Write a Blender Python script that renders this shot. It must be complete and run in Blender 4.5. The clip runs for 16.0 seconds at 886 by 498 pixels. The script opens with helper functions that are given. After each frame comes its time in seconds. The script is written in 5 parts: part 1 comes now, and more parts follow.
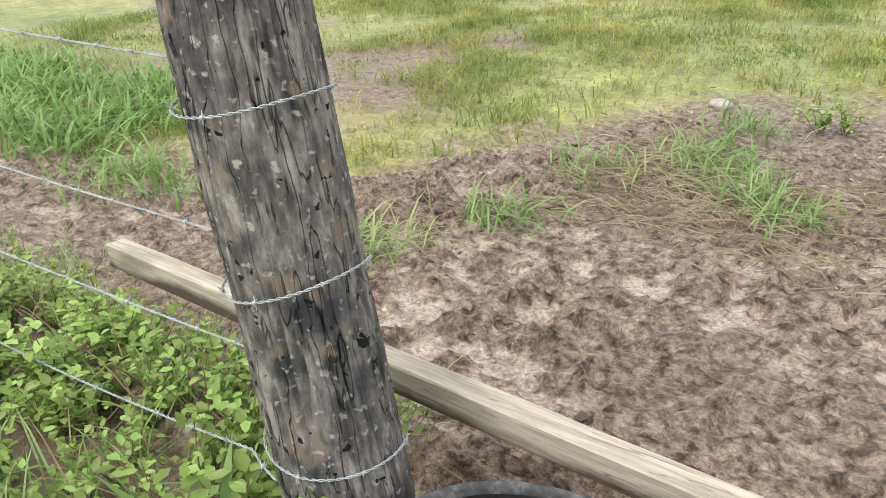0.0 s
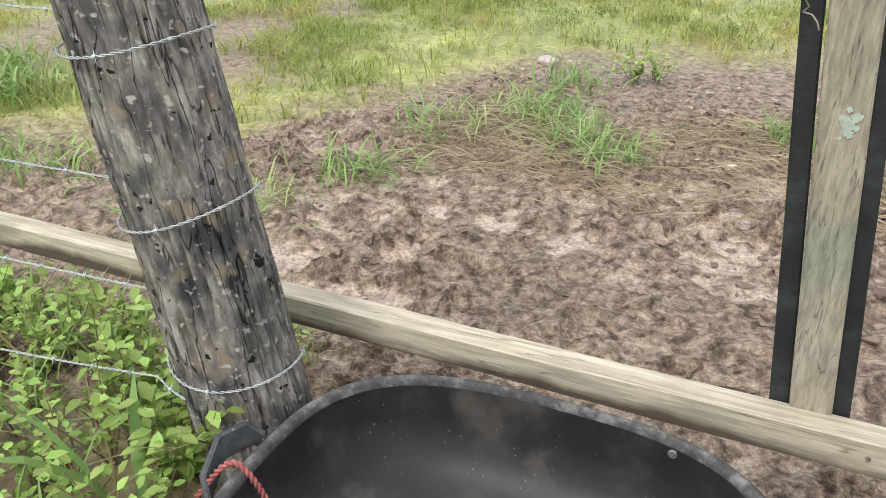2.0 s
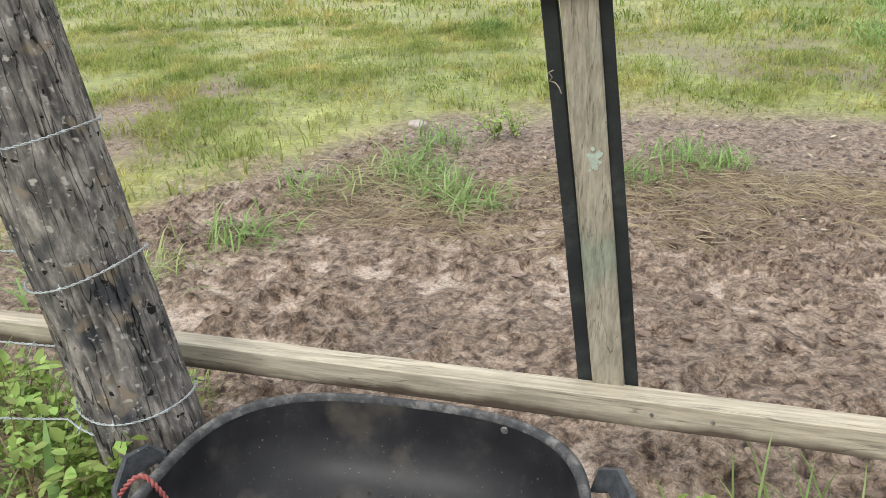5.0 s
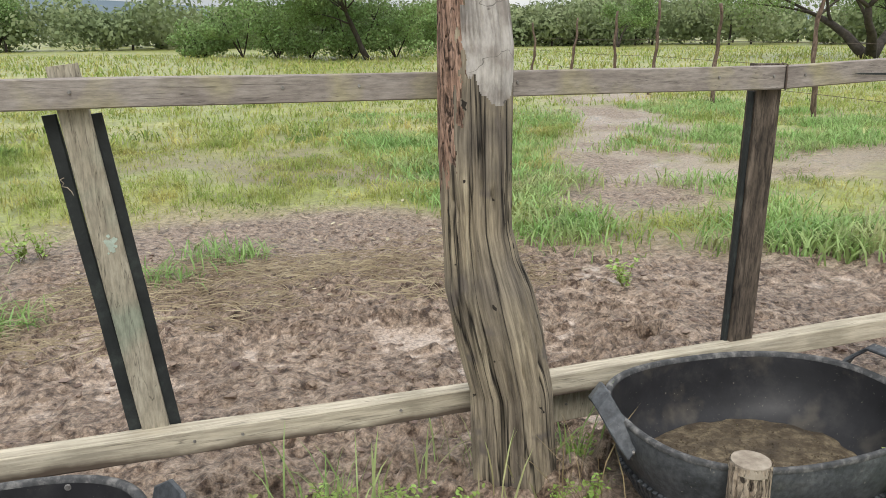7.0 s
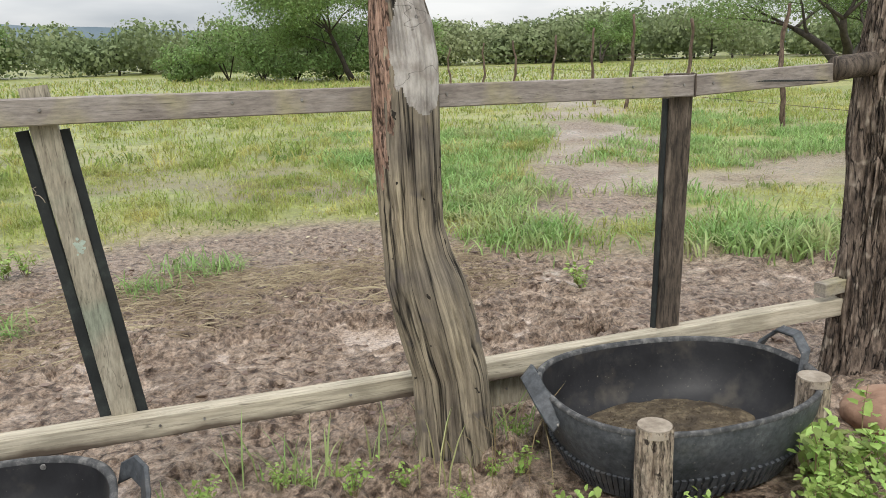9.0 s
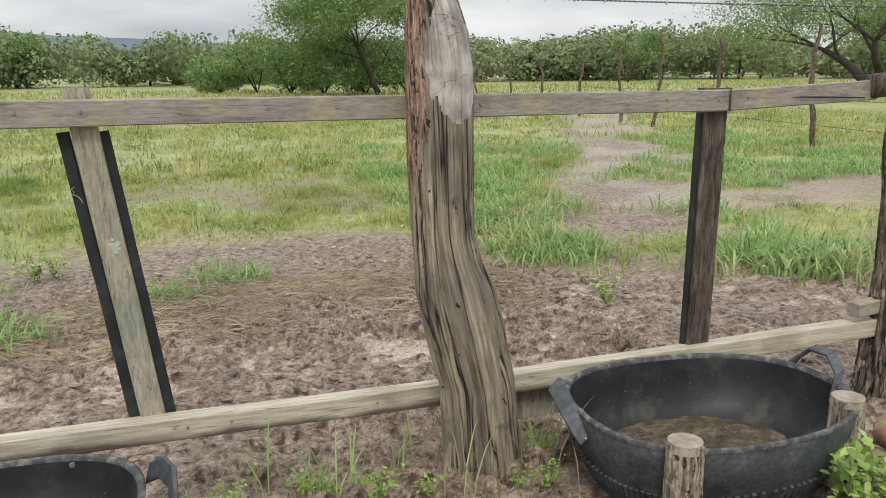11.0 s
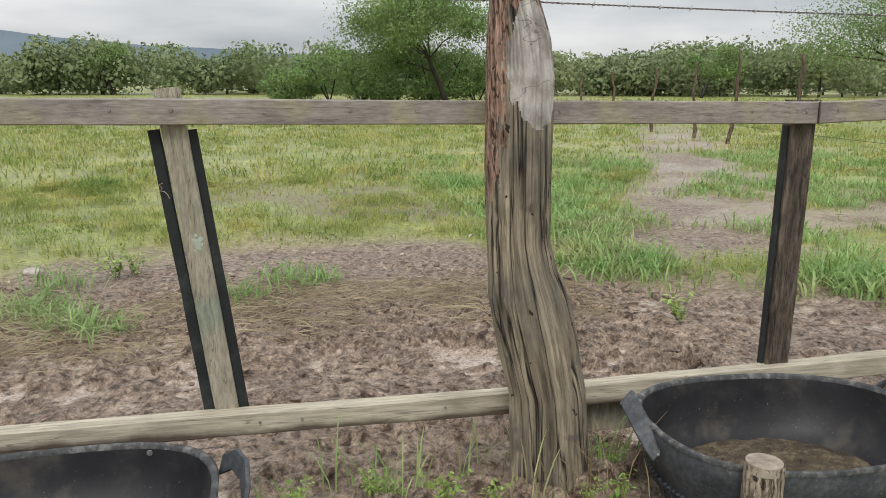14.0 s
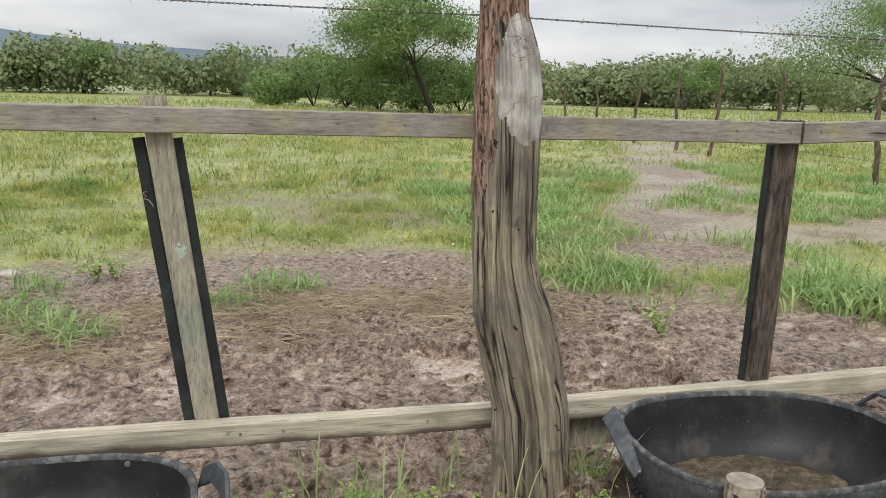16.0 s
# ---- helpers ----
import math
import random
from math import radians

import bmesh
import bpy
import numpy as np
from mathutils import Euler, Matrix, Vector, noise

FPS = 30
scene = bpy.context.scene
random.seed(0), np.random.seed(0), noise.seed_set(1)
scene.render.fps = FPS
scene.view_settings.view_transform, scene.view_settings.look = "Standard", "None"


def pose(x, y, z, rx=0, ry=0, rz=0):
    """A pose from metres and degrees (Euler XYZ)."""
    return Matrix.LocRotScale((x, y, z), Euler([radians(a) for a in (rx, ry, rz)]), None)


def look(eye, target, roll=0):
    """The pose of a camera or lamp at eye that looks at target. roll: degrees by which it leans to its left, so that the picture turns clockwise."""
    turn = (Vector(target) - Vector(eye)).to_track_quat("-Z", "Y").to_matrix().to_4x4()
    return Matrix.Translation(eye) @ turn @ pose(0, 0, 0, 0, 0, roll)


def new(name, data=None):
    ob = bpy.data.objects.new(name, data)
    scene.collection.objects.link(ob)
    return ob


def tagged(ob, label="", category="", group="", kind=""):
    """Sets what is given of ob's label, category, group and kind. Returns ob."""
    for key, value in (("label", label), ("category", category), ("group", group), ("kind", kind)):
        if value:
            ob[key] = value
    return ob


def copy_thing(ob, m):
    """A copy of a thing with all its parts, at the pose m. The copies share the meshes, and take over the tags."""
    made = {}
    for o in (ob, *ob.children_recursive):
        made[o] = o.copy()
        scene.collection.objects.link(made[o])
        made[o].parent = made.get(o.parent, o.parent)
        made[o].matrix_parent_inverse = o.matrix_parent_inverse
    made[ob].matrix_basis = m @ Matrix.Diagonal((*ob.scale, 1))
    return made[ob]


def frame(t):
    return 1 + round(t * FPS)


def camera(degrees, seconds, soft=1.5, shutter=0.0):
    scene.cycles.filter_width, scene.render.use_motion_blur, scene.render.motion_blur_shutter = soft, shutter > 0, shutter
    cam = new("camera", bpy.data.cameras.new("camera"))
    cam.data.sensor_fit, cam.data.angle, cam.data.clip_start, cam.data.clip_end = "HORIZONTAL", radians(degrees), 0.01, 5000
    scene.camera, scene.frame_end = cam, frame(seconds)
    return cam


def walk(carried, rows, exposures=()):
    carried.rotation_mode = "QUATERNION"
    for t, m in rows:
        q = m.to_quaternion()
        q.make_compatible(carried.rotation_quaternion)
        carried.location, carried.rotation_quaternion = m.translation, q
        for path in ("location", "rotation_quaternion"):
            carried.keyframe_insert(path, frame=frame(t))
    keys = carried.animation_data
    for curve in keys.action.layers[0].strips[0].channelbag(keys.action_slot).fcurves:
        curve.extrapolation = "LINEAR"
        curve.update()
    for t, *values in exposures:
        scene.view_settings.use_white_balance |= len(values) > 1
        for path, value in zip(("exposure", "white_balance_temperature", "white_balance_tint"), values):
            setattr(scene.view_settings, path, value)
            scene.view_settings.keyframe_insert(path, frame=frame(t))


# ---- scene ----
cam = camera(58.9, 16.0, soft=0.9)
PATH = [
    (0, (0.143, -0.938, 1.216), (-0.918, 0.519, 0.349), -0.9),
    (0.5, (0.115, -0.878, 1.178), (-0.848, 0.613, 0.257), -1.3),
    (1, (0.121, -0.921, 1.182), (-0.719, 0.628, 0.236), -0.9),
    (1.5, (0.131, -1.036, 1.207), (-0.609, 0.563, 0.261), 0.2),
    (2, (0.19, -1.129, 1.201), (-0.518, 0.497, 0.276), 0.2),
    (2.5, (0.353, -1.267, 1.206), (-0.375, 0.369, 0.315), -1.1),
    (3, (0.392, -1.337, 1.225), (-0.346, 0.316, 0.374), -2.4),
    (3.2, (0.379, -1.348, 1.227), (-0.357, 0.313, 0.39), -2.8),
    (5.3, (0.4, -1.406, 1.285), (0.038, 0.408, 0.525), -1.3),
    (5.5, (0.448, -1.434, 1.283), (0.202, 0.409, 0.546), -1.1),
    (6, (0.481, -1.568, 1.307), (0.576, 0.314, 0.639), -1.0),
    (6.5, (0.47, -1.744, 1.323), (0.917, 0.118, 0.746), -0.5),
    (7, (0.485, -1.891, 1.33), (1.075, -0.055, 0.799), -0.4),
    (7.5, (0.542, -2.06, 1.326), (1.157, -0.229, 0.811), -0.6),
    (8, (0.552, -2.139, 1.318), (1.168, -0.305, 0.811), -1.2),
    (8.5, (0.555, -2.15, 1.325), (1.172, -0.314, 0.828), -1.5),
    (11, (0.529, -2.144, 1.307), (1.095, -0.279, 0.859), -0.6),
    (11.5, (0.524, -2.154, 1.304), (1.028, -0.27, 0.861), -1.0),
    (12, (0.511, -2.162, 1.304), (0.94, -0.256, 0.877), -1.2),
    (12.5, (0.496, -2.13, 1.289), (0.874, -0.208, 0.885), -0.8),
    (13, (0.493, -2.145, 1.293), (0.862, -0.218, 0.905), -0.5),
    (13.5, (0.488, -2.139, 1.275), (0.875, -0.217, 0.881), -0.1),
    (14, (0.5, -2.137, 1.287), (0.911, -0.224, 0.87), 0.3),
    (14.5, (0.488, -2.121, 1.289), (0.9, -0.213, 0.856), 0.7),
    (15, (0.477, -2.128, 1.283), (0.892, -0.221, 0.85), 1.1),
    (15.5, (0.485, -2.135, 1.283), (0.914, -0.228, 0.86), 1.4),
    (16, (0.491, -2.126, 1.306), (0.948, -0.221, 0.905), 1.6),
]
walk(cam, [(t, look(eye, target, roll)) for t, eye, target, roll in PATH],
     exposures=((0.0, 0.4), (3.2, 0.45), (5.4, 0.25), (8.6, 0.2), (11.0, 0.1), (13.3, -0.05), (16.0, 0.05)))

# ---- light ----
SUN_EL, SUN_AZ = radians(52), radians(200)
world = bpy.data.worlds.new("overcast_sky")
scene.world = world
world.use_nodes = True
wn, wl = world.node_tree.nodes, world.node_tree.links
wn.clear()
w_out, w_bg = wn.new("ShaderNodeOutputWorld"), wn.new("ShaderNodeBackground")
w_sky = wn.new("ShaderNodeTexSky")
w_sky.sky_type, w_sky.sun_disc = "NISHITA", False
w_sky.sun_elevation, w_sky.sun_rotation = SUN_EL, SUN_AZ
w_co, w_map = wn.new("ShaderNodeTexCoord"), wn.new("ShaderNodeMapping")
w_map.inputs["Scale"].default_value = (1.0, 1.0, 5.0)
w_no = wn.new("ShaderNodeTexNoise")
w_no.inputs["Scale"].default_value, w_no.inputs["Detail"].default_value = 2.2, 5.0
w_ramp = wn.new("ShaderNodeValToRGB")
w_ramp.color_ramp.elements[0].position, w_ramp.color_ramp.elements[0].color = 0.36, (5.7, 6.1, 6.7, 1)
w_ramp.color_ramp.elements[1].position, w_ramp.color_ramp.elements[1].color = 0.62, (11.2, 11.2, 11.2, 1)
w_sep, w_grad = wn.new("ShaderNodeSeparateXYZ"), wn.new("ShaderNodeMapRange")
w_grad.inputs["From Min"].default_value, w_grad.inputs["From Max"].default_value = 0.0, 1.0
w_grad.inputs["To Min"].default_value, w_grad.inputs["To Max"].default_value = 0.8, 2.0
w_mul = wn.new("ShaderNodeMix")
w_mul.data_type, w_mul.blend_type = "RGBA", "MULTIPLY"
w_mul.inputs[0].default_value = 1.0
w_mix = wn.new("ShaderNodeMix")
w_mix.data_type = "RGBA"
w_mix.inputs[0].default_value = 0.88
wl.new(w_co.outputs["Generated"], w_map.inputs["Vector"])
wl.new(w_map.outputs[0], w_no.inputs["Vector"])
wl.new(w_no.outputs["Fac"], w_ramp.inputs[0])
wl.new(w_co.outputs["Generated"], w_sep.inputs[0])
wl.new(w_sep.outputs["Z"], w_grad.inputs["Value"])
wl.new(w_ramp.outputs[0], w_mul.inputs[6])
wl.new(w_grad.outputs[0], w_mul.inputs[7])
wl.new(w_sky.outputs[0], w_mix.inputs[6])
wl.new(w_mul.outputs[2], w_mix.inputs[7])
wl.new(w_mix.outputs[2], w_bg.inputs["Color"])
w_bg.inputs["Strength"].default_value = 0.09
wl.new(w_bg.outputs[0], w_out.inputs["Surface"])

sun = new("sun", bpy.data.lights.new("sun", "SUN"))
sun.data.energy, sun.data.angle, sun.data.color = 1.5, radians(20), (1.0, 0.96, 0.9)
sun.matrix_world = look((0, 0, 20), (math.sin(SUN_AZ) * -8, math.cos(SUN_AZ) * -8 * 1.0, 20 - 8 * math.tan(SUN_EL)))

# ---- small tools ----
rng = np.random.default_rng(7)
LATTICE = rng.random((64, 64, 64)).astype(np.float32)


def vnoise(p, scale=1.0, octaves=1, gain=0.5):
    """Smooth value noise from 0 to 1 at the points p (n x 2 or n x 3)."""
    p = np.asarray(p, float) * scale
    if p.shape[1] == 2:
        p = np.c_[p, np.zeros(len(p)) + 3.3]
    total, amp, norm = np.zeros(len(p)), 1.0, 0.0
    for k in range(octaves):
        q = p * 2.03 ** k + 17.7 * k
        i = np.floor(q).astype(int)
        f = q - i
        f = f * f * (3 - 2 * f)
        i0, i1 = i & 63, (i + 1) & 63
        acc = 0
        for a in (0, 1):
            for b in (0, 1):
                for c in (0, 1):
                    w = (f[:, 0] if a else 1 - f[:, 0]) * (f[:, 1] if b else 1 - f[:, 1]) * (f[:, 2] if c else 1 - f[:, 2])
                    acc = acc + w * LATTICE[(i1 if a else i0)[:, 0], (i1 if b else i0)[:, 1], (i1 if c else i0)[:, 2]]
        total += amp * acc
        norm += amp
        amp *= gain
    return total / norm


def step(a, b, v):
    v = np.clip((v - a) / (b - a), 0, 1)
    return v * v * (3 - 2 * v)


def raw_mesh(name, verts, faces, smooth=False):
    """A mesh from arrays of vertices (n x 3) and faces (m x 3 or m x 4)."""
    verts, faces = np.asarray(verts, np.float32), np.asarray(faces, np.int32)
    me = bpy.data.meshes.new(name)
    me.vertices.add(len(verts))
    me.vertices.foreach_set("co", verts.ravel())
    me.loops.add(faces.size)
    me.loops.foreach_set("vertex_index", faces.ravel())
    me.polygons.add(len(faces))
    me.polygons.foreach_set("loop_start", np.arange(0, faces.size, faces.shape[1], dtype=np.int32))
    me.polygons.foreach_set("use_smooth", np.full(len(faces), smooth))
    me.update(calc_edges=True)
    me.validate()
    return me


def link(name, me, material, parent=None, label="", kind=""):
    ob = new(name, me)
    me.materials.append(material)
    if parent:
        ob.parent = parent
    return tagged(ob, label=label, kind=kind)


def part(name, bm, material, parent=None, label="", smooth=False):
    me = bpy.data.meshes.new(name)
    for f in bm.faces:
        f.smooth = smooth
    bm.to_mesh(me)
    bm.free()
    return link(name, me, material, parent, label)


def thing(name, label, category, at=(0, 0, 0), group="", kind=""):
    ob = new(name)
    ob.location = at
    ob.empty_display_size = 0.05
    return tagged(ob, label, category, group, kind)


def board(p0, p1, height, thick, jitter=0.0, cuts=40, bevel=0.003):
    """A sawn board from p0 to p1 (the middle of its front face), its front towards -y, with bevelled and slightly wavy edges."""
    p0, p1 = Vector(p0), Vector(p1)
    ax = (p1 - p0).normalized()
    back = Vector((0, 0, 1)).cross(ax).normalized() if abs(ax.z) < 0.8 else Vector((0, 1, 0))
    if back.y < 0:
        back = -back
    up = ax.cross(back)
    if up.z < -0.1 or (abs(up.z) <= 0.1 and up.x < 0):
        up = -up
    hw = height / 2
    prof = [(-hw + bevel, 0), (hw - bevel, 0), (hw, bevel), (hw, thick - bevel), (hw - bevel, thick), (-hw + bevel, thick), (-hw, thick - bevel), (-hw, bevel)]
    n = len(prof)
    verts = []
    for k in range(cuts + 1):
        c = p0.lerp(p1, k / cuts)
        for u, b in prof:
            j = jitter * (vnoise([[c.x * 3 + u * 40, c.z * 3 + b * 60, 1.7 + p0.x]], 1.3, 2)[0] - 0.5)
            verts.append(c + up * (u * (1 + 2 * j / height)) + back * (b + (j * 0.3 if b > thick / 2 else 0)))
    faces = [(k * n + i, k * n + (i + 1) % n, (k + 1) * n + (i + 1) % n, (k + 1) * n + i) for k in range(cuts) for i in range(n)]
    bm = bmesh.new()
    vs = [bm.verts.new(v) for v in verts]
    for f in faces:
        bm.faces.new([vs[i] for i in f])
    bm.faces.new(vs[:n][::-1])
    bm.faces.new(vs[-n:])
    bmesh.ops.recalc_face_normals(bm, faces=bm.faces)
    return bm


def tube_bm(points, radii, sides=8, cap=True):
    """A tube along points with a radius at each."""
    bm = bmesh.new()
    pts = [Vector(p) for p in points]
    rings, ref = [], Vector((0.31, 0.12, 0.94))
    for k, p in enumerate(pts):
        d = (pts[min(k + 1, len(pts) - 1)] - pts[max(k - 1, 0)]).normalized()
        a = d.cross(ref)
        a = a.normalized() if a.length > 1e-3 else d.orthogonal().normalized()
        b = d.cross(a).normalized()
        rings.append([bm.verts.new(p + (a * math.cos(t) + b * math.sin(t)) * radii[k]) for t in (2 * math.pi * i / sides for i in range(sides))])
    for r0, r1 in zip(rings, rings[1:]):
        for i in range(sides):
            bm.faces.new((r0[i], r0[(i + 1) % sides], r1[(i + 1) % sides], r1[i]))
    if cap:
        bm.faces.new(rings[0][::-1])
        bm.faces.new(rings[-1])
    bmesh.ops.recalc_face_normals(bm, faces=bm.faces)
    return bm


def join_bm(into, other):
    me = bpy.data.meshes.new("tmp")
    other.to_mesh(me)
    other.free()
    into.from_mesh(me)
    bpy.data.meshes.remove(me)
    return into


# ---- materials ----
def material(name, stops, scale=8.0, stretch=(1, 1, 1), rough=0.8, bump=0.3, bump_scale=60.0, dist=0.003, fine=None, coords="Object",
             spec=0.4, island=0.0, translucent=0.0, second=None, second_scale=3.0, second_at=(0.5, 0.65), metal=0.0, rough_var=0.0, cracks=None, specks=(), stain=None):
    """A procedural surface: colour stops over noise, a second patchy colour, fine relief."""
    m = bpy.data.materials.new(name)
    m.use_nodes = True
    nt = m.node_tree
    N, L = nt.nodes, nt.links
    bsdf = N["Principled BSDF"]
    co, mp = N.new("ShaderNodeTexCoord"), N.new("ShaderNodeMapping")
    mp.inputs["Scale"].default_value = stretch
    if coords == "grain":
        along = N.new("ShaderNodeAttribute")
        along.attribute_name = "grain"
        source = along.outputs["Vector"]
    else:
        source = co.outputs[coords]
    L.new(source, mp.inputs["Vector"])
    no = N.new("ShaderNodeTexNoise")
    no.inputs["Scale"].default_value, no.inputs["Detail"].default_value, no.inputs["Roughness"].default_value = scale, 8.0, 0.65
    L.new(mp.outputs[0], no.inputs["Vector"])
    ramp = N.new("ShaderNodeValToRGB")
    els = ramp.color_ramp.elements
    while len(els) < len(stops):
        els.new(0.5)
    for e, (pos, col) in zip(els, stops):
        e.position, e.color = pos, (*col, 1)
    L.new(no.outputs["Fac"], ramp.inputs[0])
    colour = ramp.outputs[0]
    if second:
        n2 = N.new("ShaderNodeTexNoise")
        n2.inputs["Scale"].default_value, n2.inputs["Detail"].default_value = second_scale, 6.0
        L.new(source, n2.inputs["Vector"])
        r2 = N.new("ShaderNodeMapRange")
        r2.inputs["From Min"].default_value, r2.inputs["From Max"].default_value = second_at
        L.new(n2.outputs["Fac"], r2.inputs["Value"])
        mx = N.new("ShaderNodeMix")
        mx.data_type = "RGBA"
        mx.inputs[7].default_value = (*second, 1)
        L.new(r2.outputs[0], mx.inputs[0])
        L.new(colour, mx.inputs[6])
        colour = mx.outputs[2]
    if fine:
        f_scale, f_lo, f_hi, f_amount = fine
        n3, r3, m3 = N.new("ShaderNodeTexNoise"), N.new("ShaderNodeMapRange"), N.new("ShaderNodeMix")
        n3.inputs["Scale"].default_value, n3.inputs["Detail"].default_value, n3.inputs["Roughness"].default_value = f_scale, 7.0, 0.7
        L.new(mp.outputs[0], n3.inputs["Vector"])
        r3.inputs["From Min"].default_value, r3.inputs["From Max"].default_value = f_lo, f_hi
        r3.inputs["To Min"].default_value, r3.inputs["To Max"].default_value = f_amount, 1.25
        L.new(n3.outputs["Fac"], r3.inputs["Value"])
        m3.data_type, m3.blend_type = "RGBA", "MULTIPLY"
        m3.inputs[0].default_value = 1.0
        L.new(colour, m3.inputs[6])
        L.new(r3.outputs[0], m3.inputs[7])
        colour = m3.outputs[2]
    for s_scale, s_lo, s_hi, s_col in specks:
        sn, sr, sm = N.new("ShaderNodeTexNoise"), N.new("ShaderNodeMapRange"), N.new("ShaderNodeMix")
        sn.inputs["Scale"].default_value, sn.inputs["Detail"].default_value = s_scale, 2.0
        L.new(source, sn.inputs["Vector"])
        sr.inputs["From Min"].default_value, sr.inputs["From Max"].default_value = s_lo, s_hi
        L.new(sn.outputs["Fac"], sr.inputs["Value"])
        sm.data_type = "RGBA"
        sm.inputs[7].default_value = (*s_col, 1)
        L.new(sr.outputs[0], sm.inputs[0])
        L.new(colour, sm.inputs[6])
        colour = sm.outputs[2]
    if stain:
        # damp dirt with a ragged edge along the lower side
        z_lo, z_hi, t_scale, t_col = stain
        ts, tn, tv, tm, tx = (N.new(k) for k in ("ShaderNodeSeparateXYZ", "ShaderNodeTexNoise", "ShaderNodeMath", "ShaderNodeMapRange", "ShaderNodeMix"))
        L.new(source, ts.inputs[0])
        tn.inputs["Scale"].default_value, tn.inputs["Detail"].default_value = t_scale, 5.0
        L.new(source, tn.inputs["Vector"])
        tv.operation = "MULTIPLY_ADD"
        tv.inputs[1].default_value = -0.12
        L.new(tn.outputs["Fac"], tv.inputs[0])
        L.new(ts.outputs["Z"], tv.inputs[2])
        tm.inputs["From Min"].default_value, tm.inputs["From Max"].default_value = z_hi - 0.06, z_lo - 0.06
        L.new(tv.outputs[0], tm.inputs["Value"])
        tx.data_type = "RGBA"
        tx.inputs[7].default_value = (*t_col, 1)
        L.new(tm.outputs[0], tx.inputs[0])
        L.new(colour, tx.inputs[6])
        colour = tx.outputs[2]
    crack_out = None
    if cracks:
        c_scale, c_stretch, c_width, c_dark = cracks
        cm, cn, cd, ca, cr = (N.new(k) for k in ("ShaderNodeMapping", "ShaderNodeTexNoise", "ShaderNodeMath", "ShaderNodeMath", "ShaderNodeMapRange"))
        cm.inputs["Scale"].default_value = c_stretch
        L.new(source, cm.inputs["Vector"])
        cn.inputs["Scale"].default_value, cn.inputs["Detail"].default_value, cn.inputs["Roughness"].default_value = c_scale, 3.0, 0.5
        L.new(cm.outputs[0], cn.inputs["Vector"])
        cd.operation, ca.operation = "SUBTRACT", "ABSOLUTE"
        cd.inputs[1].default_value = 0.5
        L.new(cn.outputs["Fac"], cd.inputs[0])
        L.new(cd.outputs[0], ca.inputs[0])
        cr.inputs["From Max"].default_value, cr.inputs["To Min"].default_value = c_width, c_dark
        L.new(ca.outputs[0], cr.inputs["Value"])
        crack_out = cr.outputs[0]
        mc = N.new("ShaderNodeMix")
        mc.data_type, mc.blend_type = "RGBA", "MULTIPLY"
        mc.inputs[0].default_value = 1.0
        L.new(colour, mc.inputs[6])
        L.new(crack_out, mc.inputs[7])
        colour = mc.outputs[2]
    if island:
        geo, hs, mr = N.new("ShaderNodeNewGeometry"), N.new("ShaderNodeHueSaturation"), N.new("ShaderNodeMapRange")
        mr.inputs["To Min"].default_value, mr.inputs["To Max"].default_value = 1 - island, 1 + island
        L.new(geo.outputs["Random Per Island"], mr.inputs["Value"])
        L.new(mr.outputs[0], hs.inputs["Value"])
        mh = N.new("ShaderNodeMapRange")
        mh.inputs["To Min"].default_value, mh.inputs["To Max"].default_value = 0.5 - 0.05 * island, 0.5 + 0.03 * island
        L.new(geo.outputs["Random Per Island"], mh.inputs["Value"])
        L.new(mh.outputs[0], hs.inputs["Hue"])
        L.new(colour, hs.inputs["Color"])
        colour = hs.outputs[0]
    L.new(colour, bsdf.inputs["Base Color"])
    bsdf.inputs["Roughness"].default_value = rough
    bsdf.inputs["Specular IOR Level"].default_value = spec
    bsdf.inputs["Metallic"].default_value = metal
    if rough_var:
        rr = N.new("ShaderNodeMapRange")
        rr.inputs["To Min"].default_value, rr.inputs["To Max"].default_value = rough - rough_var, rough + rough_var
        L.new(no.outputs["Fac"], rr.inputs["Value"])
        L.new(rr.outputs[0], bsdf.inputs["Roughness"])
    if bump:
        nb, bp = N.new("ShaderNodeTexNoise"), N.new("ShaderNodeBump")
        nb.inputs["Scale"].default_value, nb.inputs["Detail"].default_value = bump_scale, 6.0
        L.new(mp.outputs[0], nb.inputs["Vector"])
        bp.inputs["Strength"].default_value, bp.inputs["Distance"].default_value = bump, dist
        height_out = nb.outputs["Fac"]
        if crack_out:
            ad = N.new("ShaderNodeMath")
            ad.operation = "ADD"
            L.new(height_out, ad.inputs[0])
            L.new(crack_out, ad.inputs[1])
            height_out = ad.outputs[0]
        L.new(height_out, bp.inputs["Height"])
        L.new(bp.outputs[0], bsdf.inputs["Normal"])
    if translucent:
        tr, ms = N.new("ShaderNodeBsdfTranslucent"), N.new("ShaderNodeMixShader")
        ms.inputs[0].default_value = translucent
        L.new(colour, tr.inputs["Color"])
        L.new(bsdf.outputs[0], ms.inputs[1])
        L.new(tr.outputs[0], ms.inputs[2])
        L.new(ms.outputs[0], N["Material Output"].inputs["Surface"])
    return m


